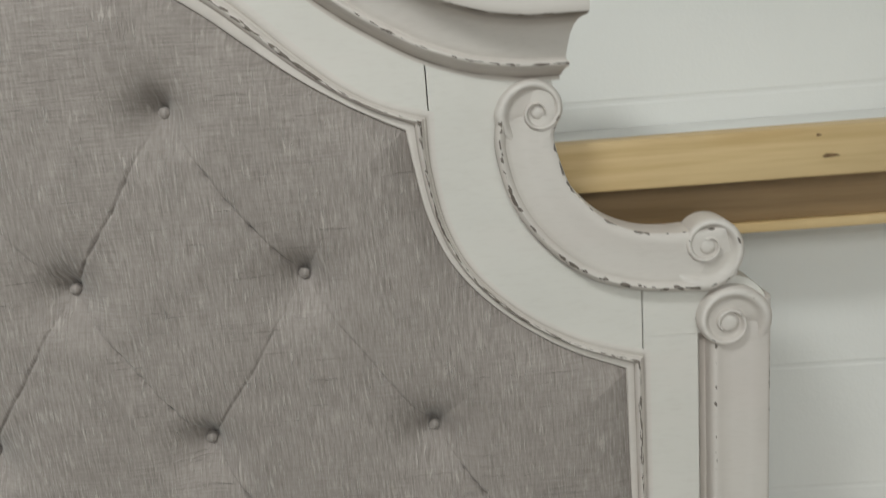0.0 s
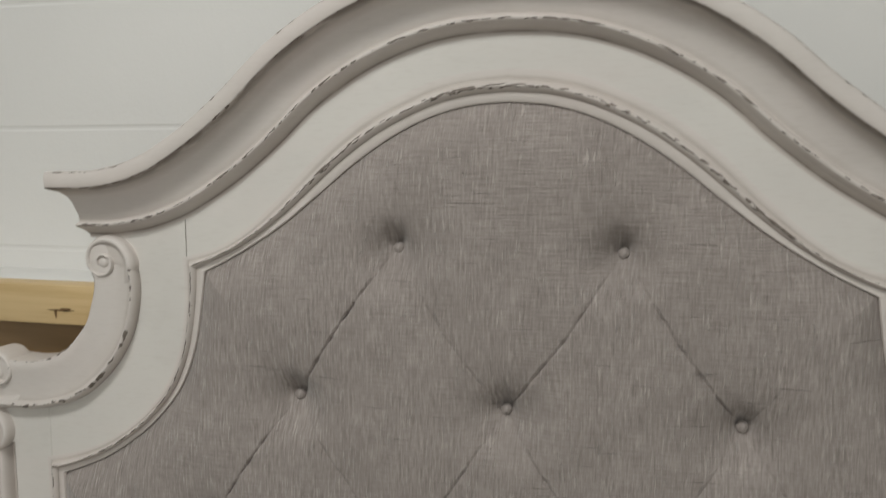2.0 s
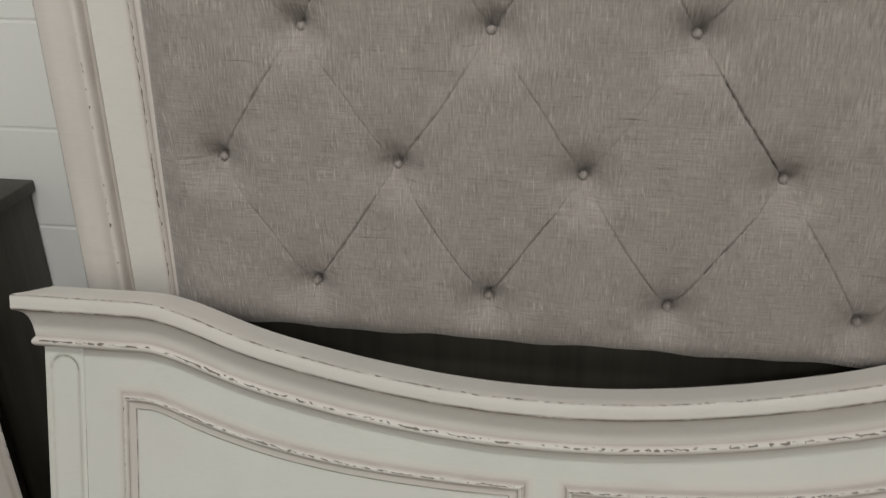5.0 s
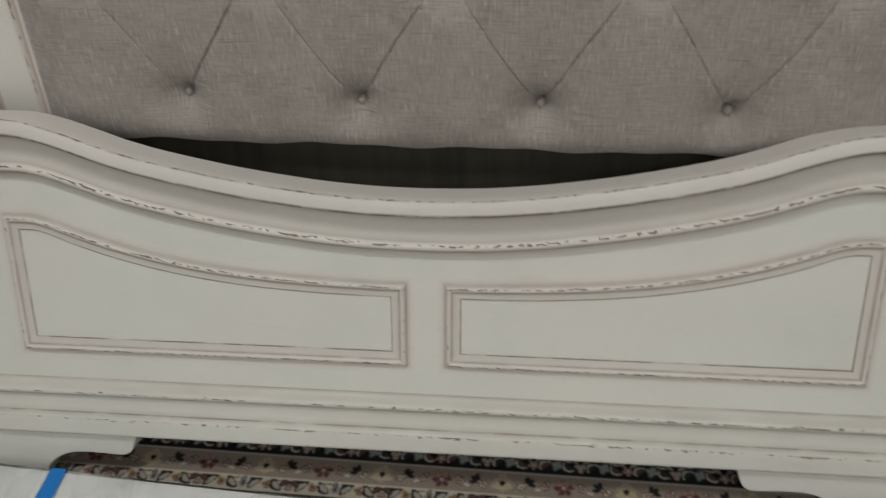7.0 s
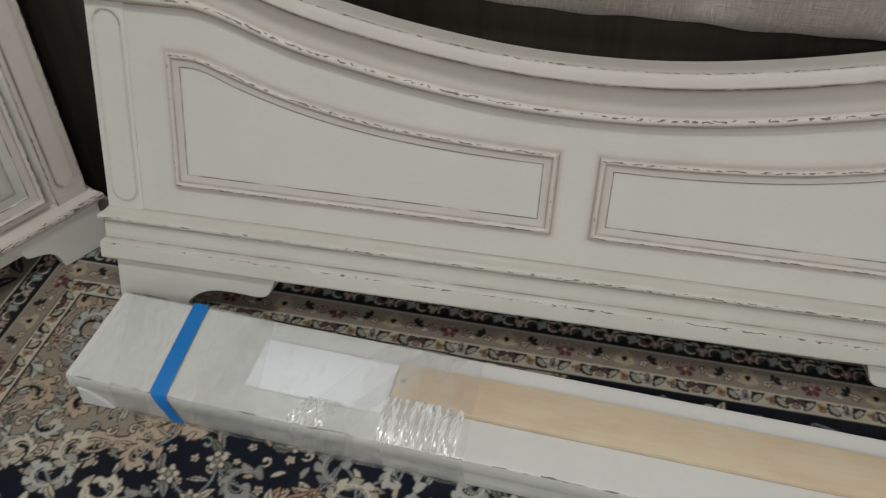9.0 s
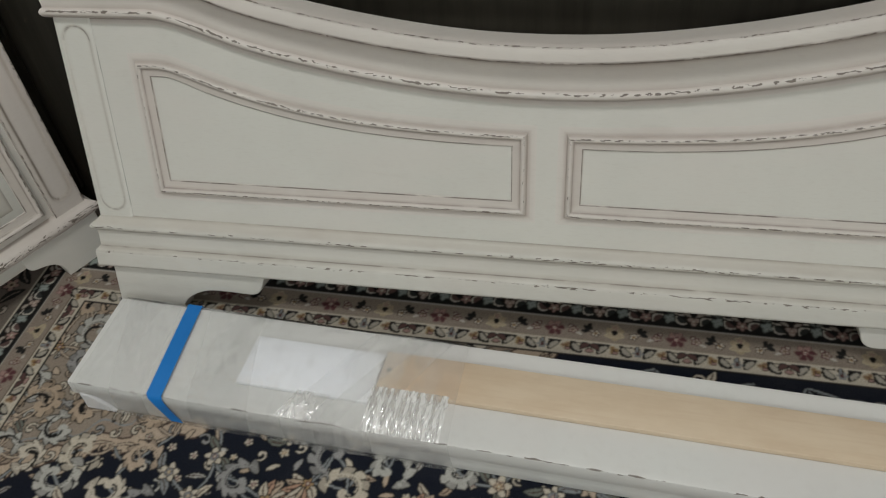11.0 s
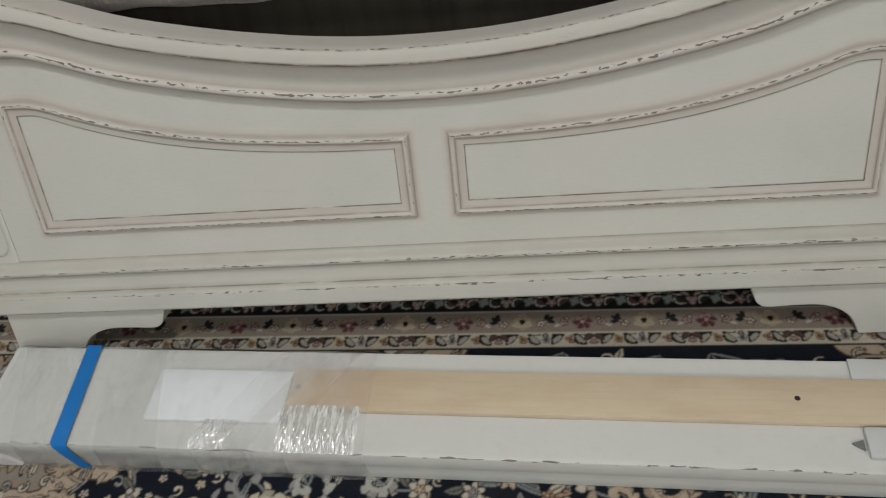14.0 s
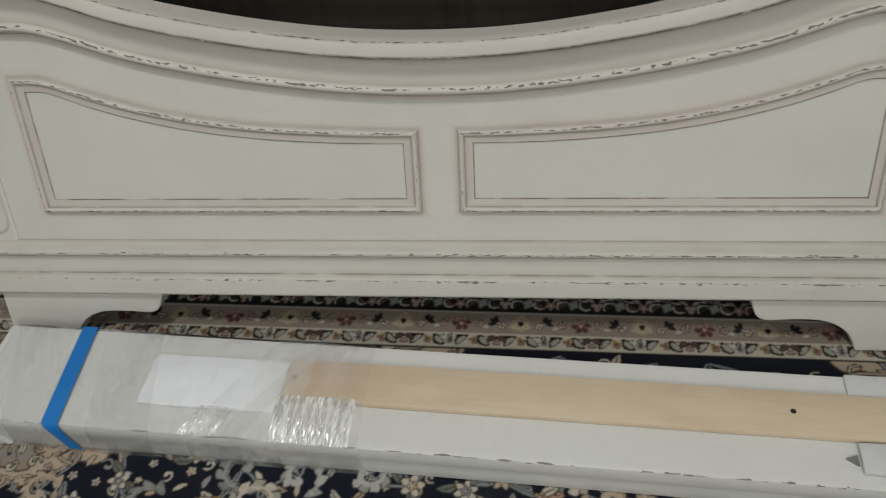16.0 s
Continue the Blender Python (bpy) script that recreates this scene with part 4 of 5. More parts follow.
tri = bm.faces.new([bm.verts.new(v) for v in ((1.434, -0.064, 0.0744), (1.434, -0.046, 0.0744), (1.417, -0.0525, 0.0744))])
bmesh.ops.translate(bm, verts=[v for g in [bmesh.ops.extrude_face_region(bm, geom=[tri])] for v in g["geom"] if isinstance(v, bmesh.types.BMVert)], vec=(0, 0, 0.004))
bmesh.ops.recalc_face_normals(bm, faces=bm.faces)
part("bracket_end", bm, STEEL, bundle, "small grey metal bracket end")


def film_sheet(front, back, lift, mat, seed):
    """One wrap of stretch film drawn tight round the rails and over the cleat's end, its edges slanting from front to back."""
    nx = 90
    steps = [(-0.104, 0.004), (-0.1045, 0.03), (-0.1045, 0.06), (-0.103, 0.0755)]
    ys = np.linspace(-0.098, 0.100, 44)
    rows = []
    for u in np.linspace(0, 1, nx):
        xf = front[0] + (front[1] - front[0]) * u
        xb = back[0] + (back[1] - back[0]) * u
        ring = [(xf + 0.10 * (z - 0.075) * (seed % 3 - 1), y - lift - 0.0006 * math.sin(xf * 90 + z * 60), z) for y, z in steps]
        for y in ys:
            x = xf + (xb - xf) * (y + 0.1) / 0.2
            pad = 1.0 if 0.29 < x < 0.56 else max(0.0, 1 - min(abs(x - 0.29), abs(x - 0.56)) / 0.03)
            wood = min(1.0, max(0.0, (x - 0.53) / 0.02))
            slope = (y + 0.1) / 0.076 if y < -0.024 else (0.1 - y) / 0.044 if y > 0.056 else 1.0
            slope = min(1.0, max(0.0, slope))
            z = 0.0770 + lift + max(0.0085 * pad * min(1, slope * 1.5), 0.0120 * wood * slope)
            z += 0.0010 * noise.noise((x * 30, y * 60, seed)) + 0.0012 * noise.noise((x * 110 + y * 60, y * 14, 3 + seed)) * slope
            ring.append((x, y, z))
        ring += [(xb, 0.1035 + lift, 0.06), (xb, 0.1035 + lift, 0.01)]
        rows.append(ring)
    k = len(rows[0])
    verts = [v for r in rows for v in r]
    faces = [(a * k + b, (a + 1) * k + b, (a + 1) * k + b + 1, a * k + b + 1) for a in range(nx - 1) for b in range(k - 1)]
    ob = child("stretch_film", mesh_of("stretch_film", verts, faces, mat, smooth=80), bundle, "clear crinkled stretch film with bright glints")
    ob.visible_shadow = False


film_sheet((0.012, 0.690), (0.012, 0.684), 0.0, FILM, 0)
film_sheet((0.085, 0.148), (0.020, 0.130), 0.0012, FILM, 1)
film_sheet((0.235, 0.345), (0.190, 0.300), 0.0012, FILM, 2)
film_sheet((0.405, 0.560), (0.520, 0.660), 0.0012, FILM, 4)
film_sheet((0.465, 0.500), (0.585, 0.620), 0.0024, FILM, 5)


def film_bunch(x0, x1, y0, y1, z0, z1, deep, mat, name_label, skew=0.0):
    """Film gathered into many fine pleats."""
    nx, ny = 150, 26
    rng_f = random.Random(int(x0 * 1000))
    waves = [(rng_f.uniform(350, 1300), rng_f.uniform(0, 6.3), rng_f.uniform(-25, 25)) for _ in range(5)]
    verts = []
    for i in range(nx):
        x = x0 + (x1 - x0) * i / (nx - 1)
        for j in range(ny):
            t = j / (ny - 1)
            y = y0 + (y1 - y0) * t
            z = z0 + (z1 - z0) * t + 0.004 * math.sin(math.pi * t) * deep
            z += deep * 0.00045 * sum(math.sin(f * x + p + k * t) for f, p, k in waves)
            z += deep * 0.0016 * noise.noise((x * 60, y * 35, 5))
            verts.append((x + skew * t + 0.004 * deep * noise.noise((y * 120, round(i / nx), 2)), y, z + 0.0025))
    faces = [(i * ny + j, (i + 1) * ny + j, (i + 1) * ny + j + 1, i * ny + j + 1) for i in range(nx - 1) for j in range(ny - 1)]
    ob = child("film_pleats", mesh_of("film_pleats", verts, faces, mat, smooth=80), bundle, name_label)
    ob.visible_shadow = False


film_bunch(0.546, 0.676, -0.102, -0.022, 0.0765, 0.0895, 1.0, FILM_BUNCHED, "bunched stretch film, its white glints put into the colour")
film_bunch(0.395, 0.455, -0.100, -0.050, 0.0760, 0.084, 0.5, FILM_GLINTS, "small gathered patch of stretch film", 0.025)


def tape_strip():
    """Blue tape across the top and down the front."""
    way = [(0.155, 0.1045, 0.02), (0.155, 0.1045, 0.074), (0.1555, 0.1015, 0.0800), (0.165, 0.0, 0.0812), (0.1735, -0.100, 0.0800), (0.174, -0.1058, 0.0745), (0.179, -0.1062, 0.050), (0.192, -0.1062, 0.012)]
    verts = []
    for k, (x, y, z) in enumerate(way):
        w = 0.0145
        skew = 0.0 if k < 5 else 0.003 * (k - 4)
        verts += [(x - w + skew, y, z), (x + w + skew * 0.4, y, z)]
    faces = [(2 * k, 2 * k + 1, 2 * k + 3, 2 * k + 2) for k in range(len(way) - 1)]
    child("tape", mesh_of("tape", verts, faces, BLUE, smooth=50), bundle, "bright blue masking tape")


tape_strip()

# ---------------------------------------------------------------- nightstands beside the bed


def nightstand(m, label, width=0.74, depth=0.46, height=0.75):
    """A painted case on bracket feet; its front faces local -y, its left front corner is the origin."""
    stand = group_at("nightstand", m, label, "nightstand", "nightstands beside the bed")
    part("case", box(bmesh.new(), 0.006, width - 0.006, 0.002, depth, 0.08, height - 0.03, 0.002), PAINT_TRIM, stand)
    part("top", box(bmesh.new(), -0.022, width + 0.022, -0.026, depth + 0.005, height - 0.029, height, 0.006), PAINT_ROSE, stand)
    base = [(0.139, 0.0, 0, 0.5, 0.3), (0.134, 0.006, 0, 0.4, 0), (0.128, 0.014, 0.3, 0.3, 0), (0.124, 0.020, 0.8, 0.2, 0.1), (0.117, 0.0225, 0.95, 0.15, 0.1), (0.110, 0.021, 0.7, 0.3, 0.4), (0.106, 0.012, 0, 0.6, 0.8), (0.100, 0.011, 0, 0.2, 0)]
    straight("base_moulding", base, 0.0, width, 0.0, 1.0, PAINT_ROSE, stand, seed=60.0, back=0.01)
    foot = [(0.165, 0.101), (0.166, 0.080), (0.158, 0.064), (0.135, 0.056), (0.116, 0.046), (0.104, 0.028), (0.098, 0.0), (-0.008, 0.0), (-0.008, 0.101)]
    foot = np.vstack([smooth_line(foot[:7], 20), foot[7:]])
    outline_board("bracket_foot", [(x, z) for x, z in foot], -0.012, 0.02, PAINT, stand)
    outline_board("bracket_foot", [(width - x, z) for x, z in foot], -0.012, 0.02, PAINT, stand)
    part("skirt", box(bmesh.new(), 0.16, width - 0.16, -0.008, 0.02, 0.074, 0.101, 0.002), PAINT, stand)
    for x0 in (-0.008, width - 0.012):
        part("side_skirt", box(bmesh.new(), x0, x0 + 0.02, 0.02, depth, 0.0, 0.101, 0.002), PAINT, stand)
    # sides with a sunk field
    for x0, x1 in ((-0.004, 0.006), (width - 0.006, width + 0.004)):
        for y0, y1, z0, z1 in ((0.003, 0.055, 0.101, height - 0.03), (depth - 0.06, depth, 0.101, height - 0.03), (0.055, depth - 0.06, 0.101, 0.165), (0.055, depth - 0.06, height - 0.10, height - 0.03)):
            part("side_frame", box(bmesh.new(), x0, x1, y0, y1, z0, z1, 0.002), PAINT_ROSE, stand)
        part("side_moulding", box(bmesh.new(), x0 - 0.012, x1 + 0.012, 0.0, depth, 0.103, 0.125, 0.005), PAINT_ROSE, stand)
    # stiles with round-ended sunk fields
    for flip in (False, True):
        nx, nz = 34, 150
        xs, zs = np.linspace(0.0, 0.066, nx), np.linspace(0.134, height - 0.032, nz)
        X, Z = np.meshgrid(xs, zs)
        mid, half, r = (0.165 + height - 0.06) / 2, (height - 0.06 - 0.165) / 2, 0.021
        dist = np.hypot(X - 0.033, np.clip(np.abs(Z - mid) - (half - r), 0, None)) - r
        h = 0.006 - 0.0022 * np.clip(0.5 - dist / 0.004, 0, 1) + 0.0006 * np.exp(-((dist - 0.004) / 0.003) ** 2)
        tags = np.stack([0.97 * np.exp(-((np.minimum(X, 0.066 - X)) / 0.0048) ** 2) + 0.3 * np.exp(-((dist - 0.003) / 0.002) ** 2), 0.18 + 0.5 * np.exp(-(dist / 0.004) ** 2) + 0.3 * np.exp(-(np.minimum(X, 0.066 - X) / 0.004) ** 2), (0.25 + 0.6 * (X > 0.04)) * np.exp(-((dist + 0.001) / 0.0012) ** 2)], -1)
        px = width - X if flip else X
        verts = list(zip(px.ravel(), -h.ravel(), Z.ravel()))
        faces = [(a * nx + b, a * nx + b + 1, (a + 1) * nx + b + 1, (a + 1) * nx + b) for a in range(nz - 1) for b in range(nx - 1)]
        rim = [a * nx for a in range(nz)] + [a * nx + nx - 1 for a in reversed(range(nz))]
        start = len(verts)
        verts += [(verts[i][0], 0.004, verts[i][2]) for i in rim]
        faces += [(rim[k], rim[(k + 1) % len(rim)], start + (k + 1) % len(rim), start + k) for k in range(len(rim))]
        wear_shade = np.vstack([tags.reshape(-1, 3), np.zeros((len(rim), 3))])
        runs = np.vstack([np.stack([Z + 71, X, Z * 0], -1).reshape(-1, 3), np.zeros((len(rim), 3))])
        child("stile", mesh_of("stile", verts, faces, PAINT_ROSE, wear_shade, runs, 60), stand)
    # drawer fronts with a moulded edge and a raised field
    spans = ((0.152, 0.425), (0.437, height - 0.045))
    for z0, z1 in spans:
        x0, x1 = 0.078, width - 0.078
        drawer = part("drawer", box(bmesh.new(), x0, x1, -0.004, 0.01, z0, z1, 0.002), PAINT, stand)

        def ring(dx):
            c = [(x0 + dx, z0 + dx), (x1 - dx, z0 + dx), (x1 - dx, z1 - dx), (x0 + dx, z1 - dx), (x0 + dx, z0 + dx)]
            pts = []
            for (ax, az), (bx, bz) in zip(c[:-1], c[1:]):
                pts += [(ax + (bx - ax) * t, az + (bz - az) * t) for t in np.linspace(0, 1, 24, endpoint=False)]
            return np.array(pts)

        across("drawer_moulding", ring(0.004), ring(0.034), FIELD, -0.004, PAINT_ROSE, drawer, closed=True, seed=50 + z0)
        across("drawer_field", ring(0.050), ring(0.072), [(0, 0, 0, 0.5, 0.4), (0.3, 0.003, 0.4, 0.3, 0), (0.8, 0.005, 0.7, 0.2, 0), (1, 0.0055, 0, 0.1, 0)], -0.004, PAINT, drawer, closed=True, seed=55 + z0)
    return stand


nightstand(pose(-0.989 - 0.74 * 0.4617, -0.0926 - 0.74 * 0.887, 0.0, -1.6, 0, 62.5), "antique white nightstand on bracket feet, turned towards the bed")
nightstand(pose(0.912, -0.159, 0, 0, 0, -12), "antique white nightstand on bracket feet, its shaded side to the bed")

# ---------------------------------------------------------------- dark cabinet behind the west nightstand
cabinet = group_at("dark_cabinet", pose(-1.885, 0.02, 0), "plain dark brown wooden cabinet standing against the block wall", "cabinet")
part("case", box(bmesh.new(), 0.0, 0.82, 0.012, 0.21, 0.0, 0.695, 0.004), DARK_WOOD, cabinet)
part("top", box(bmesh.new(), -0.01, 0.83, 0.0, 0.215, 0.6955, 0.72, 0.005), DARK_WOOD, cabinet)
part("door", box(bmesh.new(), 0.02, 0.405, 0.0, 0.0115, 0.06, 0.675, 0.003), DARK_WOOD, cabinet)
part("door", box(bmesh.new(), 0.415, 0.80, 0.0, 0.0115, 0.06, 0.675, 0.003), DARK_WOOD, cabinet)

# ---------------------------------------------------------------- oriental rug
RUG_X0, RUG_X1, RUG_Y0, RUG_Y1 = -1.44, 2.08, -2.30, 0.19
BORDER_Y = -0.250          # inner edge of the border on the wall side
BORDER_X = -0.955          # inner edge of the border on the west side
AXIS_X = 0.32
NAVY, BLACK, TAUPE, BEIGE, CREAM = (0.004, 0.007, 0.016), (0.008, 0.008, 0.009), (0.225, 0.185, 0.155), (0.43, 0.34, 0.26), (0.50, 0.445, 0.365)
SLATE, ROSE, GOLD, BROWN, SAGE = (0.22, 0.235, 0.245), (0.12, 0.040, 0.048), (0.34, 0.23, 0.12), (0.060, 0.038, 0.030), (0.15, 0.16, 0.14)


class Loom:
    """Paints woven motifs on a grid of knots."""

    def __init__(self, x0, x1, y0, y1, step):
        self.x0, self.y0, self.step = x0, y0, step
        self.nx, self.ny = int(round((x1 - x0) / step)) + 1, int(round((y1 - y0) / step)) + 1
        self.X, self.Y = np.meshgrid(x0 + np.arange(self.nx) * step, y0 + np.arange(self.ny) * step)
        self.C = np.zeros((self.ny, self.nx, 3), np.float32)

    def fill(self, mask, color):
        self.C[mask] = color

    def window(self, cx, cy, r):
        i0, i1 = int((cx - r - self.x0) / self.step), int((cx + r - self.x0) / self.step) + 2
        j0, j1 = int((cy - r - self.y0) / self.step), int((cy + r - self.y0) / self.step) + 2
        i0, j0, i1, j1 = max(i0, 0), max(j0, 0), min(i1, self.nx), min(j1, self.ny)
        if i0 >= i1 or j0 >= j1:
            return None
        s = (slice(j0, j1), slice(i0, i1))
        return self.C[s], self.X[s] - cx, self.Y[s] - cy

    def flower(self, cx, cy, r, petals, out, fill, ring, heart, turn=0.0):
        w = self.window(cx, cy, r * 1.3)
        if w is None:
            return
        c, x, y = w
        a, d = np.arctan2(y, x) + turn, np.hypot(x, y)
        edge = r * (0.80 + 0.20 * np.cos(petals * a))
        c[d < edge + max(0.0022, r * 0.1)] = out
        c[d < edge] = fill
        c[(d < edge) & (np.abs(np.sin(petals * a / 2)) > 0.955) & (d > r * 0.35)] = out
        c[d < r * 0.46] = ring
        c[d < r * 0.24] = heart

    def leaf(self, cx, cy, length, width, turn, out, fill, vein=None):
        w = self.window(cx, cy, length)
        if w is None:
            return
        c, x, y = w
        u, v = x * math.cos(turn) + y * math.sin(turn), -x * math.sin(turn) + y * math.cos(turn)
        t = u / length + 0.5
        v = v - 0.25 * width * np.sin(math.pi * np.clip(t, 0, 1))
        half = width / 2 * np.sin(math.pi * np.clip(t, 0, 1)) ** 0.8
        c[(np.abs(v) < half + 0.0022) & (t > -0.04) & (t < 1.04)] = out
        c[(np.abs(v) < half) & (t > 0) & (t < 1)] = fill
        if vein is not None:
            c[(np.abs(v) < 0.0014) & (t > 0.1) & (t < 0.85)] = vein

    def curl(self, cx, cy, r, turn, hand, width, color, edge=None, turns=0.9):
        """A hooked tendril that winds in."""
        w = self.window(cx, cy, r * 1.5)
        if w is None:
            return
        c, x, y = w
        d = np.full(x.shape, 9.0)
        thick = np.full(x.shape, width)
        for k in range(26):
            t = k / 25
            a = turn + hand * 2 * math.pi * turns * t
            rad = r * (1 - 0.78 * t)
            e = np.hypot(x - rad * math.cos(a), y - rad * math.sin(a))
            near = e < d
            thick[near] = width * (0.55 + 0.75 * t)
            d = np.minimum(d, e)
        if edge is not None:
            c[d < thick / 2 + 0.0022] = edge
        c[d < thick / 2] = color

    def stem(self, p, q, bow, width, color):
        mx, my = (p[0] + q[0]) / 2, (p[1] + q[1]) / 2
        L = math.hypot(q[0] - p[0], q[1] - p[1])
        w = self.window(mx, my, L * 0.5 + abs(bow) + 0.01)
        if w is None or L < 1e-6:
            return
        c, x, y = w
        ux, uy = (q[0] - p[0]) / L, (q[1] - p[1]) / L
        u, v = x * ux + y * uy, -x * uy + y * ux
        t = np.clip(u / L + 0.5, 0, 1)
        c[(np.abs(v - bow * 4 * t * (1 - t)) < width / 2) & (np.abs(u) < L / 2)] = color


def weave_rug():
    loom = Loom(-1.30, 1.20, -0.78, 0.189, 0.0020)
    X, Y = loom.X, loom.Y
    rng = random.Random(11)
    dx, dy = BORDER_X - X, Y - BORDER_Y          # how far out into the border, west and north
    out = np.maximum(dx, dy)
    # the field: a dark lobed centre on a tan ground
    loom.fill(out < 9, (0.265, 0.22, 0.178))
    reach = 0.30 + (BORDER_Y - Y) * 2.35
    s = (reach - np.abs(X - AXIS_X)) * 0.39
    along = np.abs(X - AXIS_X) * 0.92 - Y * 0.39
    s = s + 0.016 * np.abs(np.sin(along * math.pi / 0.105)) + 0.006 * np.sin(along * math.pi / 0.035) - 0.010
    loom.fill(s > -0.062, SLATE), loom.fill(s > -0.058, (0.27, 0.215, 0.17)), loom.fill(s > -0.034, BROWN), loom.fill(s > -0.030, BEIGE), loom.fill(s > -0.004, BROWN), loom.fill(s > 0.0, NAVY)

    def sdist(x, y):
        v = (0.30 + (BORDER_Y - y) * 2.35 - abs(x - AXIS_X)) * 0.39
        a = abs(x - AXIS_X) * 0.92 - y * 0.39
        return v + 0.016 * abs(math.sin(a * math.pi / 0.105)) - 0.010

    # hooked tendrils, leaves, acanthus scrolls and flowers, small ones first
    def scatter(gap_in, gap_out, n):
        spots = []
        cell = {}
        for _ in range(n):
            x, y = rng.uniform(-0.965, 1.16), rng.uniform(-0.80, -0.256)
            side = sdist(x, y)
            gap = gap_in if side > 0 else gap_out
            i, j = int(x / 0.07), int(y / 0.07)
            if all((x - a) ** 2 + (y - b) ** 2 > gap * gap for u in (-1, 0, 1) for v in (-1, 0, 1) for a, b, _ in cell.get((i + u, j + v), ())):
                cell.setdefault((i, j), []).append((x, y, side))
                spots.append((x, y, side))
        return spots

    pale = (CREAM, BEIGE, (0.52, 0.465, 0.39), (0.27, 0.265, 0.26), (0.41, 0.40, 0.37), (0.40, 0.31, 0.23), CREAM)
    for x, y, side in scatter(0.030, 0.027, 12000):
        turn, k = rng.uniform(0, 6.28), rng.random()
        ink = BLACK
        if side > 0 and y > BORDER_Y - 0.036 and k > 0.08:
            continue
        if k < 0.35:
            loom.curl(x, y, rng.uniform(0.010, 0.016), turn, rng.choice((-1, 1)), 0.0042, rng.choice(pale), ink, 0.8)
        elif k < 0.8:
            loom.leaf(x, y, rng.uniform(0.022, 0.034), rng.uniform(0.008, 0.012), turn, ink, rng.choice(pale), rng.choice((None, BROWN)))
        else:
            loom.flower(x, y, rng.uniform(0.006, 0.009), 5, ink, rng.choice(pale), rng.choice((GOLD, ROSE)), CREAM, turn)
    spots = scatter(0.058, 0.056, 8000)
    for n, (x, y, side) in enumerate(spots):
        # winding vines from one motif to a neighbour
        near = sorted(spots, key=lambda q: (q[0] - x) ** 2 + (q[1] - y) ** 2)[1:3]
        for q in near:
            bow = rng.uniform(-0.016, 0.016)
            loom.stem((x, y), q[:2], bow, 0.0078, BLACK if side > 0 else BROWN)
            loom.stem((x, y), q[:2], bow, 0.0040, SLATE if side > 0 else (0.40, 0.33, 0.26))
    for x, y, side in spots:
        turn, k = rng.uniform(0, 6.28), rng.random()
        ink = BLACK
        if -0.012 < side < 0.006 or (side > 0 and y > BORDER_Y - 0.040):
            continue
        if k < 0.52:
            # acanthus scroll: a thick hook with lobes on its outer side, a darker vein and a curled tip
            hand, r = rng.choice((-1, 1)), rng.uniform(0.028, 0.038)
            tone = rng.choice(pale)
            shade = tuple(c * 0.72 for c in tone)
            for j in range(8):
                a = turn + hand * 2 * math.pi * 0.8 * j / 8
                rad = r * (1.10 - 0.55 * j / 8)
                loom.leaf(x + rad * math.cos(a), y + rad * math.sin(a), 0.030 - 0.0017 * j, 0.0145, a + hand * 1.1, ink, tone if j % 2 else shade)
            loom.curl(x, y, r, turn, hand, 0.0125, tone, None, 0.85)
            loom.curl(x, y, r, turn, hand, 0.0030, ink, None, 0.70)
            if side < 0:
                loom.curl(x, y - 0.003, r * 1.12, turn + 0.4, hand, 0.0062, ink, None, 0.42)
        elif k < 0.78:
            r = rng.uniform(0.016, 0.021)
            first, second = rng.choice(((CREAM, BEIGE), (BEIGE, (0.33, 0.22, 0.17)), (CREAM, SLATE), ((0.46, 0.36, 0.28), CREAM)))
            for sg in (-1, 1):
                a = turn + sg * 1.2
                loom.leaf(x + r * 1.5 * math.cos(a), y + r * 1.5 * math.sin(a), r * 1.9, r * 0.7, a + sg * 0.5, ink, rng.choice((SLATE, SAGE, CREAM)), BROWN)
            loom.flower(x, y, r, rng.choice((5, 6)), ink, first, second, BROWN, turn)
            loom.flower(x, y, r * 0.42, 5, BROWN, second, rng.choice((ROSE, GOLD)), CREAM, turn + 0.5)
        else:
            # half palmette
            for j in range(7):
                a = turn + (j - 3) * 0.42
                long = 0.048 - 0.005 * abs(j - 3)
                loom.leaf(x + long * 0.5 * math.cos(a), y + long * 0.5 * math.sin(a), long, 0.0145, a, ink, (CREAM, BEIGE, (0.40, 0.25, 0.18))[j % 3], BROWN)
            loom.flower(x, y, 0.010, 5, ink, GOLD, ROSE, CREAM)

    # border bands, from the field outwards: (from, to, ground)
    bands = [(0.0, 0.004, BLACK), (0.004, 0.0365, CREAM), (0.0365, 0.038, BROWN), (0.038, 0.0855, (0.25, 0.205, 0.168)), (0.0855, 0.089, (0.40, 0.37, 0.33)), (0.089, 0.134, BLACK), (0.134, 0.139, CREAM), (0.139, 0.235, (0.15, 0.125, 0.105)), (0.235, 0.240, CREAM), (0.240, 0.28, TAUPE), (0.28, 0.29, CREAM), (0.29, 0.9, BLACK)]
    for a, b, color in bands:
        loom.fill((out >= a) & (out < b), color)

    def at(run, depth, west):
        """A place in the border: run along it, depth out into it."""
        return (BORDER_X - depth, run) if west else (run, BORDER_Y + depth)

    WINE, PINK, OLIVE = (0.085, 0.030, 0.034), (0.33, 0.21, 0.19), (0.25, 0.16, 0.075)
    for west in (False, True):
        turn0 = math.pi / 2 if west else 0.0
        up = turn0 + math.pi / 2 if not west else math.pi
        low, high = (-0.80, BORDER_Y + 0.30) if west else (BORDER_X - 0.30, 1.22)

        def spots(first, step):
            k = math.ceil((low - first) / step)
            while first + k * step < high:
                yield k, first + k * step
                k += 1

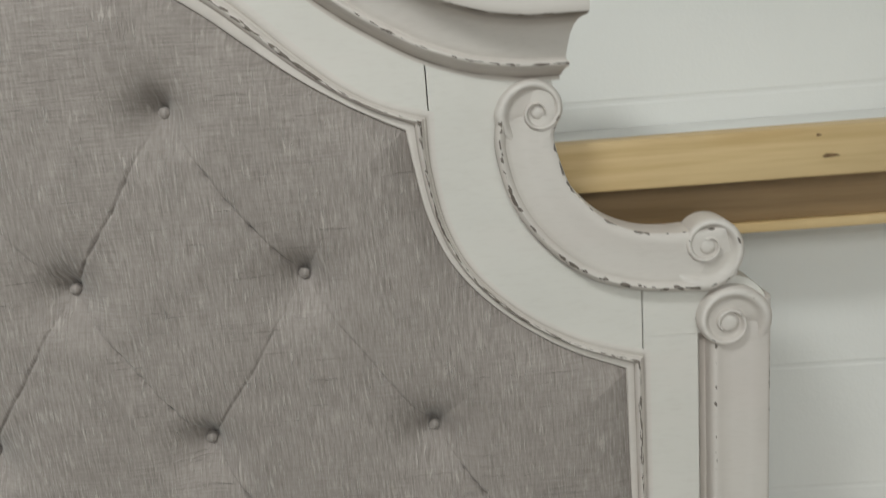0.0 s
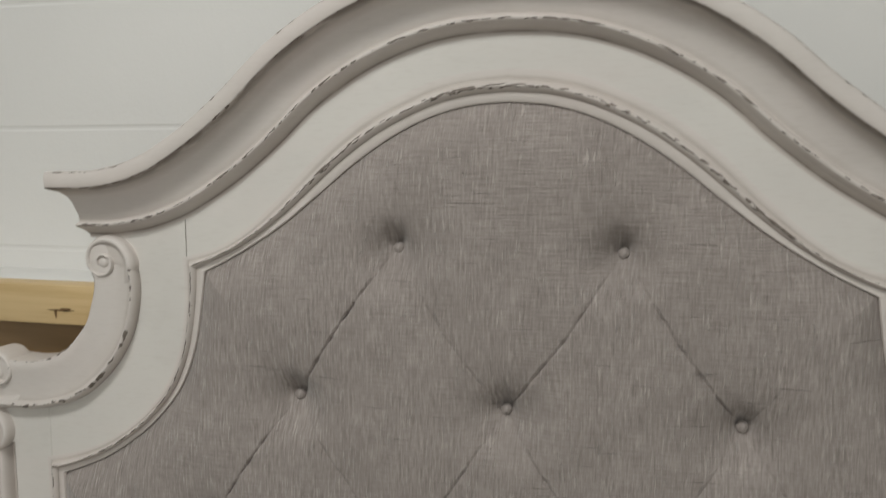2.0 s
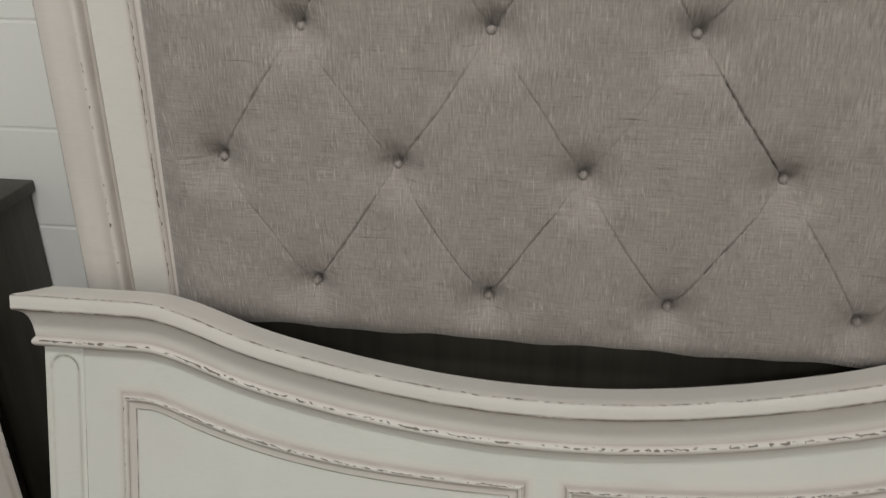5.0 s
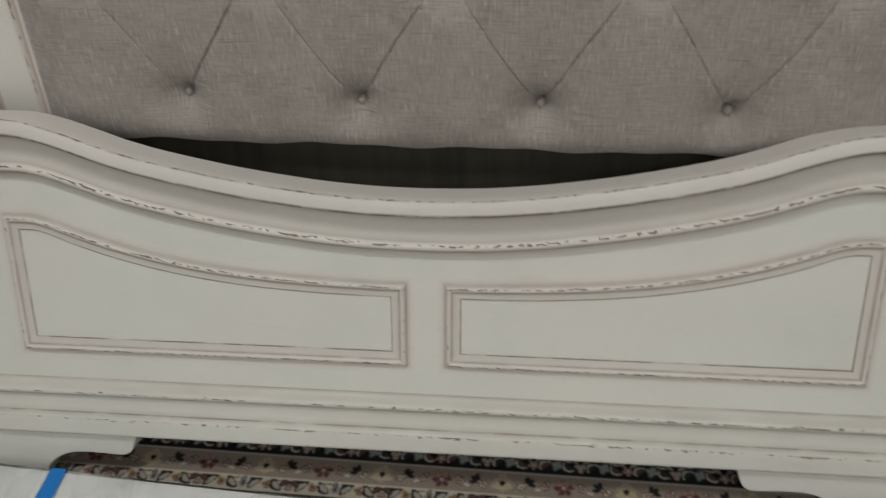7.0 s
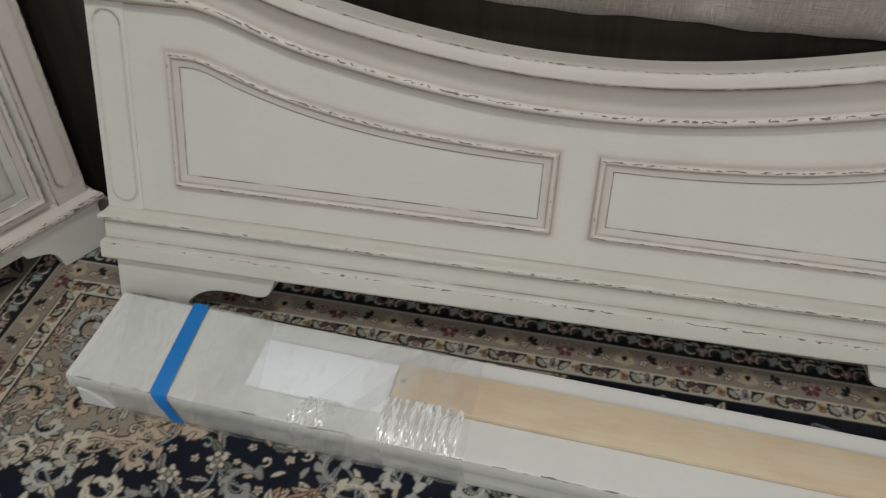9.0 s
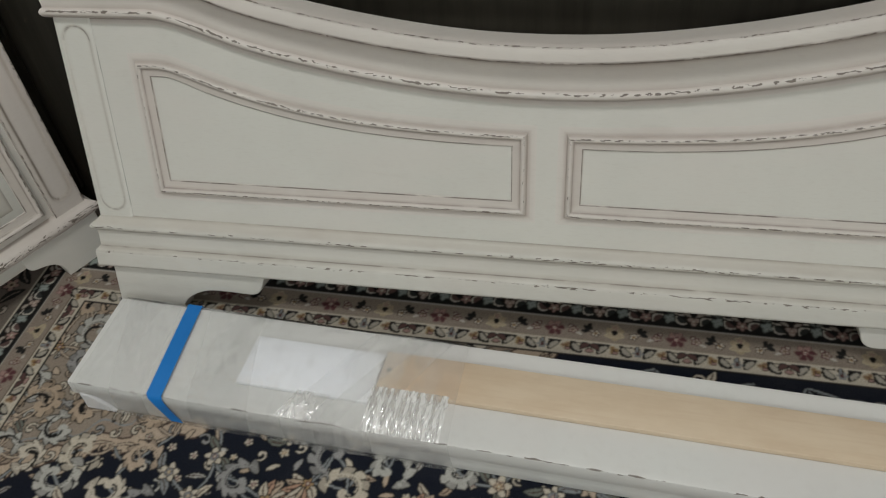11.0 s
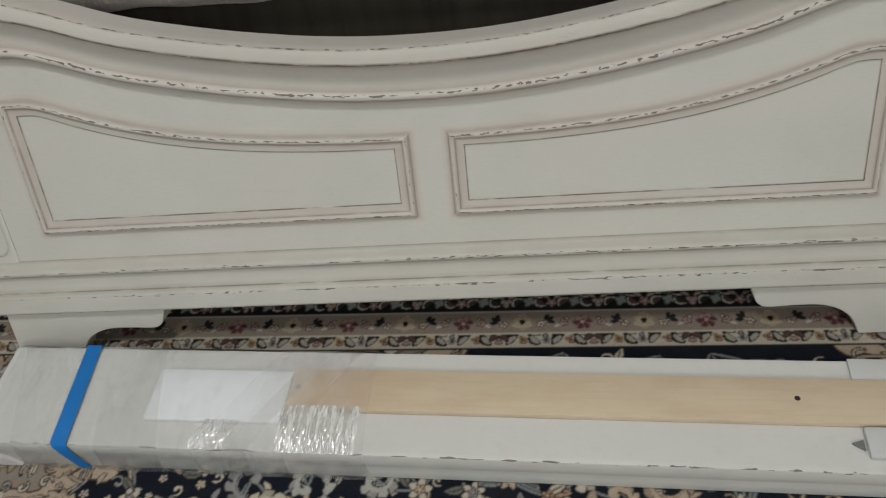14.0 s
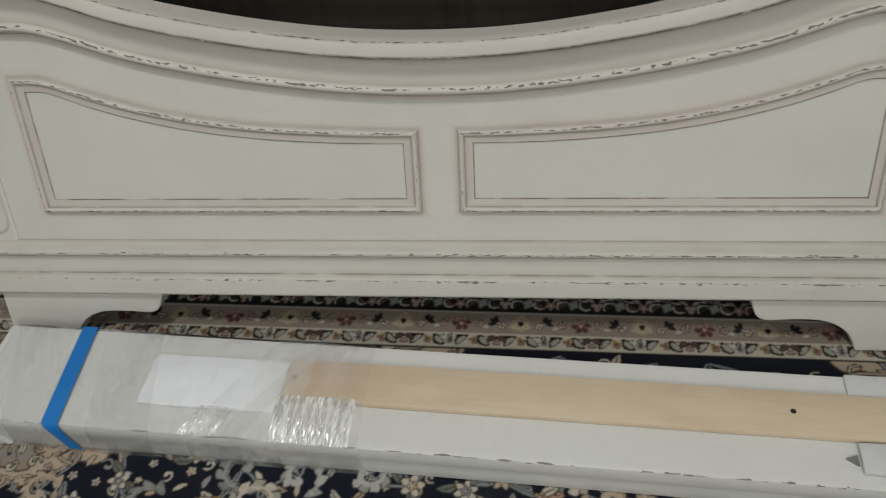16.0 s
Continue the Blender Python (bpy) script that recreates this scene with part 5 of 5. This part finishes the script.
        def fits(run, depth):
            return run < BORDER_Y + depth if west else run > BORDER_X - depth

        def p(run, depth):
            return at(run, depth, west)

        # scrolled pairs on cream: a wine bow and a grey flower by turns, tan buds between
        for k, run in spots(0.061, 0.0855):
            if not fits(run, 0.02):
                continue
            bow = k % 2 == 0
            loom.flower(*p(run + 0.043, 0.0215), 0.0088, 3, (0.40, 0.33, 0.24), OLIVE if bow else (0.22, 0.135, 0.085), OLIVE, WINE, up + 0.5 * (1 if bow else -1))
            loom.leaf(*p(run + 0.046, 0.014), 0.010, 0.005, turn0 + 0.3, BROWN, PINK)
            for sg in (-1, 1):
                gap = 0.0235 if bow else 0.0205
                loom.leaf(*p(run + sg * gap, 0.0200), 0.0285, 0.0135, up - sg * 0.75, BLACK, BLACK)
                loom.leaf(*p(run + sg * gap, 0.0200), 0.0195, 0.0055, up - sg * 0.75, (0.36, 0.33, 0.28), (0.36, 0.33, 0.28))
                loom.stem(p(run + sg * 0.010, 0.0305), p(run + sg * (gap + 0.013), 0.0315), 0.001, 0.0036, BLACK)
            if bow:
                for sg in (-1, 1):
                    loom.leaf(*p(run + sg * 0.0085, 0.0235), 0.021, 0.0095, turn0 - sg * 0.55 * (-1 if west else 1), BLACK, (0.085, 0.045, 0.042))
                loom.leaf(*p(run, 0.0135), 0.016, 0.007, turn0, BROWN, PINK)
            else:
                loom.flower(*p(run, 0.019), 0.0078, 6, SLATE, (0.24, 0.22, 0.21), BROWN, WINE)
                loom.leaf(*p(run, 0.029), 0.011, 0.006, up, BROWN, SLATE)

        # rosettes, pale lilies, buds and dark sprigs on taupe
        for k, run in spots(0.1035, 0.1098):
            if not fits(run, 0.062):
                continue
            if k % 2 == 0:
                loom.flower(*p(run, 0.0605), 0.0165, 3, (0.33, 0.27, 0.19), (0.36, 0.285, 0.195), (0.40, 0.33, 0.22), (0.40, 0.33, 0.22), up)
                loom.leaf(*p(run, 0.0535), 0.034, 0.013, turn0, (0.44, 0.38, 0.26), (0.37, 0.30, 0.21))
                loom.flower(*p(run, 0.0735), 0.0068, 5, (0.44, 0.38, 0.26), PINK, (0.36, 0.28, 0.2), PINK)
                loom.flower(*p(run, 0.0615), 0.0042, 3, BLACK, BLACK, BLACK, BLACK, up)
                continue
            for j in range(6):
                a = up + math.pi / 6 + j * math.pi / 3
                x, y = p(run, 0.0605)
                loom.leaf(x + 0.0105 * math.cos(a), y + 0.0105 * math.sin(a), 0.0165, 0.0098, a, (0.19, 0.125, 0.11), WINE if j not in (0, 5) else PINK)
            loom.flower(*p(run, 0.0605), 0.0058, 5, WINE, (0.30, 0.17, 0.155), CREAM, WINE)
            for sg in (-1, 1):
                loom.flower(*p(run + sg * 0.034, 0.0600), 0.0080, 5, WINE, (0.36, 0.28, 0.24), (0.24, 0.19, 0.14), WINE, up + sg)
                loom.leaf(*p(run + sg * 0.0295, 0.0680), 0.010, 0.0045, turn0 + sg * 0.8, WINE, (0.40, 0.34, 0.29))
                loom.leaf(*p(run + sg * 0.0455, 0.0515), 0.0135, 0.0062, turn0 - sg * 0.35, TAUPE, (0.46, 0.42, 0.37))
                for lean in (1.35, 0.62, -0.15):
                    along, rise = -sg * math.cos(lean), math.sin(lean)
                    turn = math.atan2(along, -rise) if west else math.atan2(rise, along)
                    loom.leaf(*p(run + sg * 0.067 + 0.0095 * along, 0.0625 + 0.0095 * rise), 0.0145, 0.0046, turn, (0.02, 0.02, 0.02), BLACK)
                loom.flower(*p(run + sg * 0.0755, 0.0565), 0.0076, 5, BROWN, (0.48, 0.43, 0.37), GOLD, BROWN)
                loom.leaf(*p(run + sg * 0.068, 0.0605), 0.009, 0.004, turn0 - sg * 0.6, BROWN, (0.40, 0.36, 0.31))

        # vine of pink flowers and grey-green medallions on black
        for k, run in spots(-0.0125, 0.0853):
            if not fits(run, 0.113):
                continue
            pink = k % 2 == 0
            loom.flower(*p(run + 0.0427, 0.111), 0.0122, 4, (0.10, 0.11, 0.10), (0.25, 0.28, 0.26), (0.30, 0.33, 0.31), (0.22, 0.25, 0.23), 0.4)
            loom.flower(*p(run, 0.108), 0.0110, 5 if pink else 3, BROWN, PINK if pink else (0.40, 0.32, 0.28), (0.30, 0.20, 0.17), CREAM, up)
            for sg in (-1, 1):
                loom.leaf(*p(run + sg * 0.0215, 0.1085), 0.027, 0.0150, up - sg * 0.8, BLACK, (0.50, 0.46, 0.40))
                loom.leaf(*p(run + sg * 0.0215, 0.1085), 0.0185, 0.0068, up - sg * 0.8, *([(0.10, 0.06, 0.055)] * 2 if pink else [(0.03, 0.033, 0.032)] * 2))
                loom.stem(p(run + sg * 0.012, 0.1225), p(run + sg * 0.036, 0.1255), 0.003, 0.0028, (0.48, 0.44, 0.38))
                loom.leaf(*p(run + sg * 0.012, 0.122), 0.017, 0.0070, turn0 + sg * 0.5, BROWN, (0.34, 0.30, 0.26))
                loom.leaf(*p(run + sg * 0.037, 0.1265), 0.014, 0.006, turn0 - sg * 0.5, BLACK, SAGE)
        # large flowers on the dark main border
        for k, run in spots(0.087, 0.21):
            if fits(run, 0.187):
                loom.flower(*p(run, 0.196), 0.034, 6, BLACK, (0.27, 0.225, 0.195), (0.22, 0.18, 0.155), (0.12, 0.06, 0.055), 0.3)
                for j in range(4):
                    a = up + math.pi / 4 + j * math.pi / 2
                    x, y = p(run, 0.196)
                    loom.leaf(x + 0.012 * math.cos(a), y + 0.012 * math.sin(a), 0.013, 0.006, a, BROWN, BROWN)
                for sg in (-1, 1):
                    loom.leaf(*p(run + sg * 0.062, 0.205), 0.06, 0.024, turn0 + sg * 0.7, BLACK, (0.02, 0.02, 0.02), SAGE)
                    loom.leaf(*p(run + sg * 0.075, 0.168), 0.055, 0.020, turn0 - sg * 0.7, BLACK, (0.02, 0.02, 0.02), TAUPE)
                    loom.flower(*p(run + sg * 0.105, 0.187), 0.018, 5, BLACK, PINK, BEIGE, BROWN)
                    loom.curl(*p(run + sg * 0.040, 0.168), 0.016, up, sg, 0.006, (0.36, 0.31, 0.26), BLACK, 0.7)
    # the pile blends each knot into its neighbours
    C = loom.C
    C[1:-1, 1:-1] = 0.44 * C[1:-1, 1:-1] + 0.14 * (C[:-2, 1:-1] + C[2:, 1:-1] + C[1:-1, :-2] + C[1:-1, 2:])
    # yarn: each knot a little lighter or darker
    loom.C *= (1 + 0.22 * (np.random.default_rng(3).random(loom.C.shape[:2]) - 0.5))[..., None].astype(np.float32)
    return loom


def weave_rest(x0, x1, y0, y1):
    """The rest of the rug, woven in the same pattern on a coarser grid."""
    loom = Loom(x0, x1, y0, y1, 0.0065)
    X, Y = loom.X, loom.Y
    east, south, mid = 2 * AXIS_X - BORDER_X, -1.86, -1.055
    folded = mid + np.abs(Y - mid)
    out = np.maximum(np.maximum(BORDER_X - X, X - east), np.maximum(Y - BORDER_Y, south - Y))
    s = (0.30 + (BORDER_Y - folded) * 2.35 - np.abs(X - AXIS_X)) * 0.39
    s = s + 0.016 * np.abs(np.sin((np.abs(X - AXIS_X) * 0.92 - folded * 0.39) * math.pi / 0.105))
    heart = 1 - np.hypot((X - AXIS_X) / 0.62, (Y - mid) / 0.42) + 0.05 * np.cos(8 * np.arctan2(Y - mid, X - AXIS_X))
    loom.fill(out < 9, (0.265, 0.22, 0.178)), loom.fill(s > -0.034, BROWN), loom.fill(s > -0.028, BEIGE), loom.fill(s > 0, NAVY)
    loom.fill(heart > 0, BEIGE), loom.fill(heart > 0.04, (0.265, 0.22, 0.178)), loom.fill(heart > 0.5, NAVY)
    rng = random.Random(23)
    pale = (CREAM, BEIGE, (0.52, 0.465, 0.39), (0.27, 0.265, 0.26), (0.41, 0.40, 0.37), (0.40, 0.31, 0.23), CREAM)
    for _ in range(int((x1 - x0) * (y1 - y0) * 420)):
        x, y, turn, k = rng.uniform(x0, x1), rng.uniform(y0, y1), rng.uniform(0, 6.28), rng.random()
        if k < 0.4:
            loom.curl(x, y, rng.uniform(0.020, 0.030), turn, rng.choice((-1, 1)), 0.011, rng.choice(pale), BLACK, 0.8)
        elif k < 0.75:
            loom.leaf(x, y, rng.uniform(0.035, 0.05), 0.016, turn, BLACK, rng.choice(pale))
        else:
            loom.flower(x, y, rng.uniform(0.016, 0.024), 6, BLACK, rng.choice(pale), rng.choice((GOLD, ROSE)), CREAM, turn)
    bands = [(0.0, 0.006, BLACK), (0.006, 0.038, CREAM), (0.038, 0.0855, (0.25, 0.205, 0.168)), (0.0855, 0.092, CREAM), (0.092, 0.134, BLACK), (0.134, 0.140, CREAM), (0.140, 0.235, (0.03, 0.028, 0.028)), (0.235, 0.242, CREAM), (0.242, 0.28, TAUPE), (0.28, 0.29, CREAM), (0.29, 9, BLACK)]
    for a, b, color in bands:
        loom.fill((out >= a) & (out < b), color)
    for depth, step, r, tones in ((0.022, 0.0427, 0.012, (BROWN, SAGE)), (0.062, 0.0549, 0.016, (ROSE, BEIGE)), (0.112, 0.0427, 0.015, (SLATE, ROSE)), (0.187, 0.11, 0.034, (SLATE, TAUPE))):
        for k in range(-60, 61):
            for x, y in ((AXIS_X + k * step, south - depth), (east + depth, mid + k * step), (BORDER_X - depth, mid + k * step), (AXIS_X + k * step, BORDER_Y + depth)):
                if BORDER_X - depth - 0.001 <= x <= east + depth + 0.001 and south - depth - 0.001 <= y <= BORDER_Y + depth + 0.001:
                    loom.flower(x, y, r, 5, BROWN, tones[k % 2], CREAM, BROWN, k)
    return loom


def pile_material():
    m = Nodes("wool_pile")
    at = m.coords()
    c = m.attr("knots").outputs["Color"]
    fuzz = m.noise(at, 420, 2)
    worn = m.noise(at, 7, 3)
    color = m.mix(m.math("MULTIPLY", fuzz, 0.05), c, (0.30, 0.27, 0.23))
    color = m.mix(m.math("MULTIPLY", m.ramp(worn, 0.45, 0.8), 0.04), color, (0.25, 0.22, 0.19))
    m.bump(fuzz, 0.6, 0.002)
    m.bsdf.inputs["Specular IOR Level"].default_value = 0.06
    return m.done(color, 0.95)


def build_rug():
    loom = weave_rug()
    ny, nx = loom.X.shape
    z = np.zeros((ny, nx), np.float32)
    co = np.stack([loom.X, loom.Y, z], -1).astype(np.float32).reshape(-1, 3)
    i = np.arange(nx * ny, dtype=np.int32).reshape(ny, nx)
    quads = np.stack([i[:-1, :-1], i[:-1, 1:], i[1:, 1:], i[1:, :-1]], -1).reshape(-1, 4)
    colors = loom.C.reshape(-1, 3)
    # the rest of the rug round the finely woven part, and its edge
    x0, x1, y0, y1 = loom.X[0, 0], loom.X[0, -1], loom.Y[0, 0], loom.Y[-1, 0]
    for rest in (weave_rest(RUG_X0, RUG_X1, RUG_Y0, y0), weave_rest(RUG_X0, x0, y0, y1), weave_rest(x1, RUG_X1, y0, y1)):
        rx = np.clip(rest.X, RUG_X0, RUG_X1)
        ry = np.minimum(rest.Y, y1)
        rx[:, -1], ry[-1] = x0 if rest.X[0, -1] < x1 - 0.5 else RUG_X1, y0 if rest.Y[-1, 0] < y0 + 0.1 else y1
        ny, nx = rx.shape
        i = np.arange(nx * ny, dtype=np.int32).reshape(ny, nx) + len(co)
        quads = np.vstack([quads, np.stack([i[:-1, :-1], i[:-1, 1:], i[1:, 1:], i[1:, :-1]], -1).reshape(-1, 4)])
        co = np.vstack([co, np.stack([rx, ry, rx * 0], -1).astype(np.float32).reshape(-1, 3)])
        colors = np.vstack([colors, rest.C.reshape(-1, 3)])
    ring = [(RUG_X0, RUG_Y0), (RUG_X1, RUG_Y0), (RUG_X1, y1), (RUG_X0, y1)]
    edge = [(x, y, z) for x, y in ring for z in (0.0, -0.012)]
    b = len(co)
    quads = np.vstack([quads, np.array([(b + 2 * k, b + 2 * k + 1, b + (2 * k + 3) % 8, b + (2 * k + 2) % 8) for k in range(4)], np.int32)])
    co = np.vstack([co, np.array(edge, np.float32)])
    colors = np.vstack([colors, np.tile(np.array([(0.03, 0.028, 0.03)], np.float32), (8, 1))])
    me = bpy.data.meshes.new("rug")
    me.vertices.add(len(co))
    me.vertices.foreach_set("co", co.ravel())
    me.loops.add(quads.size)
    me.loops.foreach_set("vertex_index", quads.ravel())
    me.polygons.add(len(quads))
    me.polygons.foreach_set("loop_start", np.arange(0, quads.size, 4, dtype=np.int32))
    me.update(calc_edges=True)
    a = me.color_attributes.new("knots", "FLOAT_COLOR", "POINT")
    a.data.foreach_set("color", np.c_[colors, np.ones(len(co))].astype(np.float32).ravel())
    me.materials.append(pile_material())
    me.validate()
    tagged(new("rug", me), "navy and taupe oriental rug with floral borders on the floor", "rug")


build_rug()

# ---------------------------------------------------------------- concrete blocks of the wall


def block_mesh(length):
    h, e, f, g = 0.1996, 0.0030, -0.0010, 0.0
    x0, x1, z0, z1 = 0.0, length, 0.0020, 0.0020 + h
    verts = [(x0, -0.0002, z0), (x1, -0.0002, z0), (x1, -0.0002, z1), (x0, -0.0002, z1), (x0 + g, f, z0 + e), (x1 - g, f, z0 + e), (x1 - g, f, z1 - e), (x0 + g, f, z1 - e)]
    return mesh_of("block", verts, [(4, 5, 6, 7), (0, 1, 5, 4), (1, 2, 6, 5), (2, 3, 7, 6), (3, 0, 4, 7)], BLOCK, smooth=0)


full = block_mesh(0.4064)
for course in range(14):
    z = 1.0245 - 0.2032 * 5 + 0.2032 * course
    if z < 0:
        continue
    shift = 0.94 if course % 2 else 0.94 - 0.2032
    for k in range(-9, 6):
        x = shift + k * 0.4064
        if -2.6 < x < 2.2:
            child("block", full, wall, m=pose(x, WALL_Y, z))
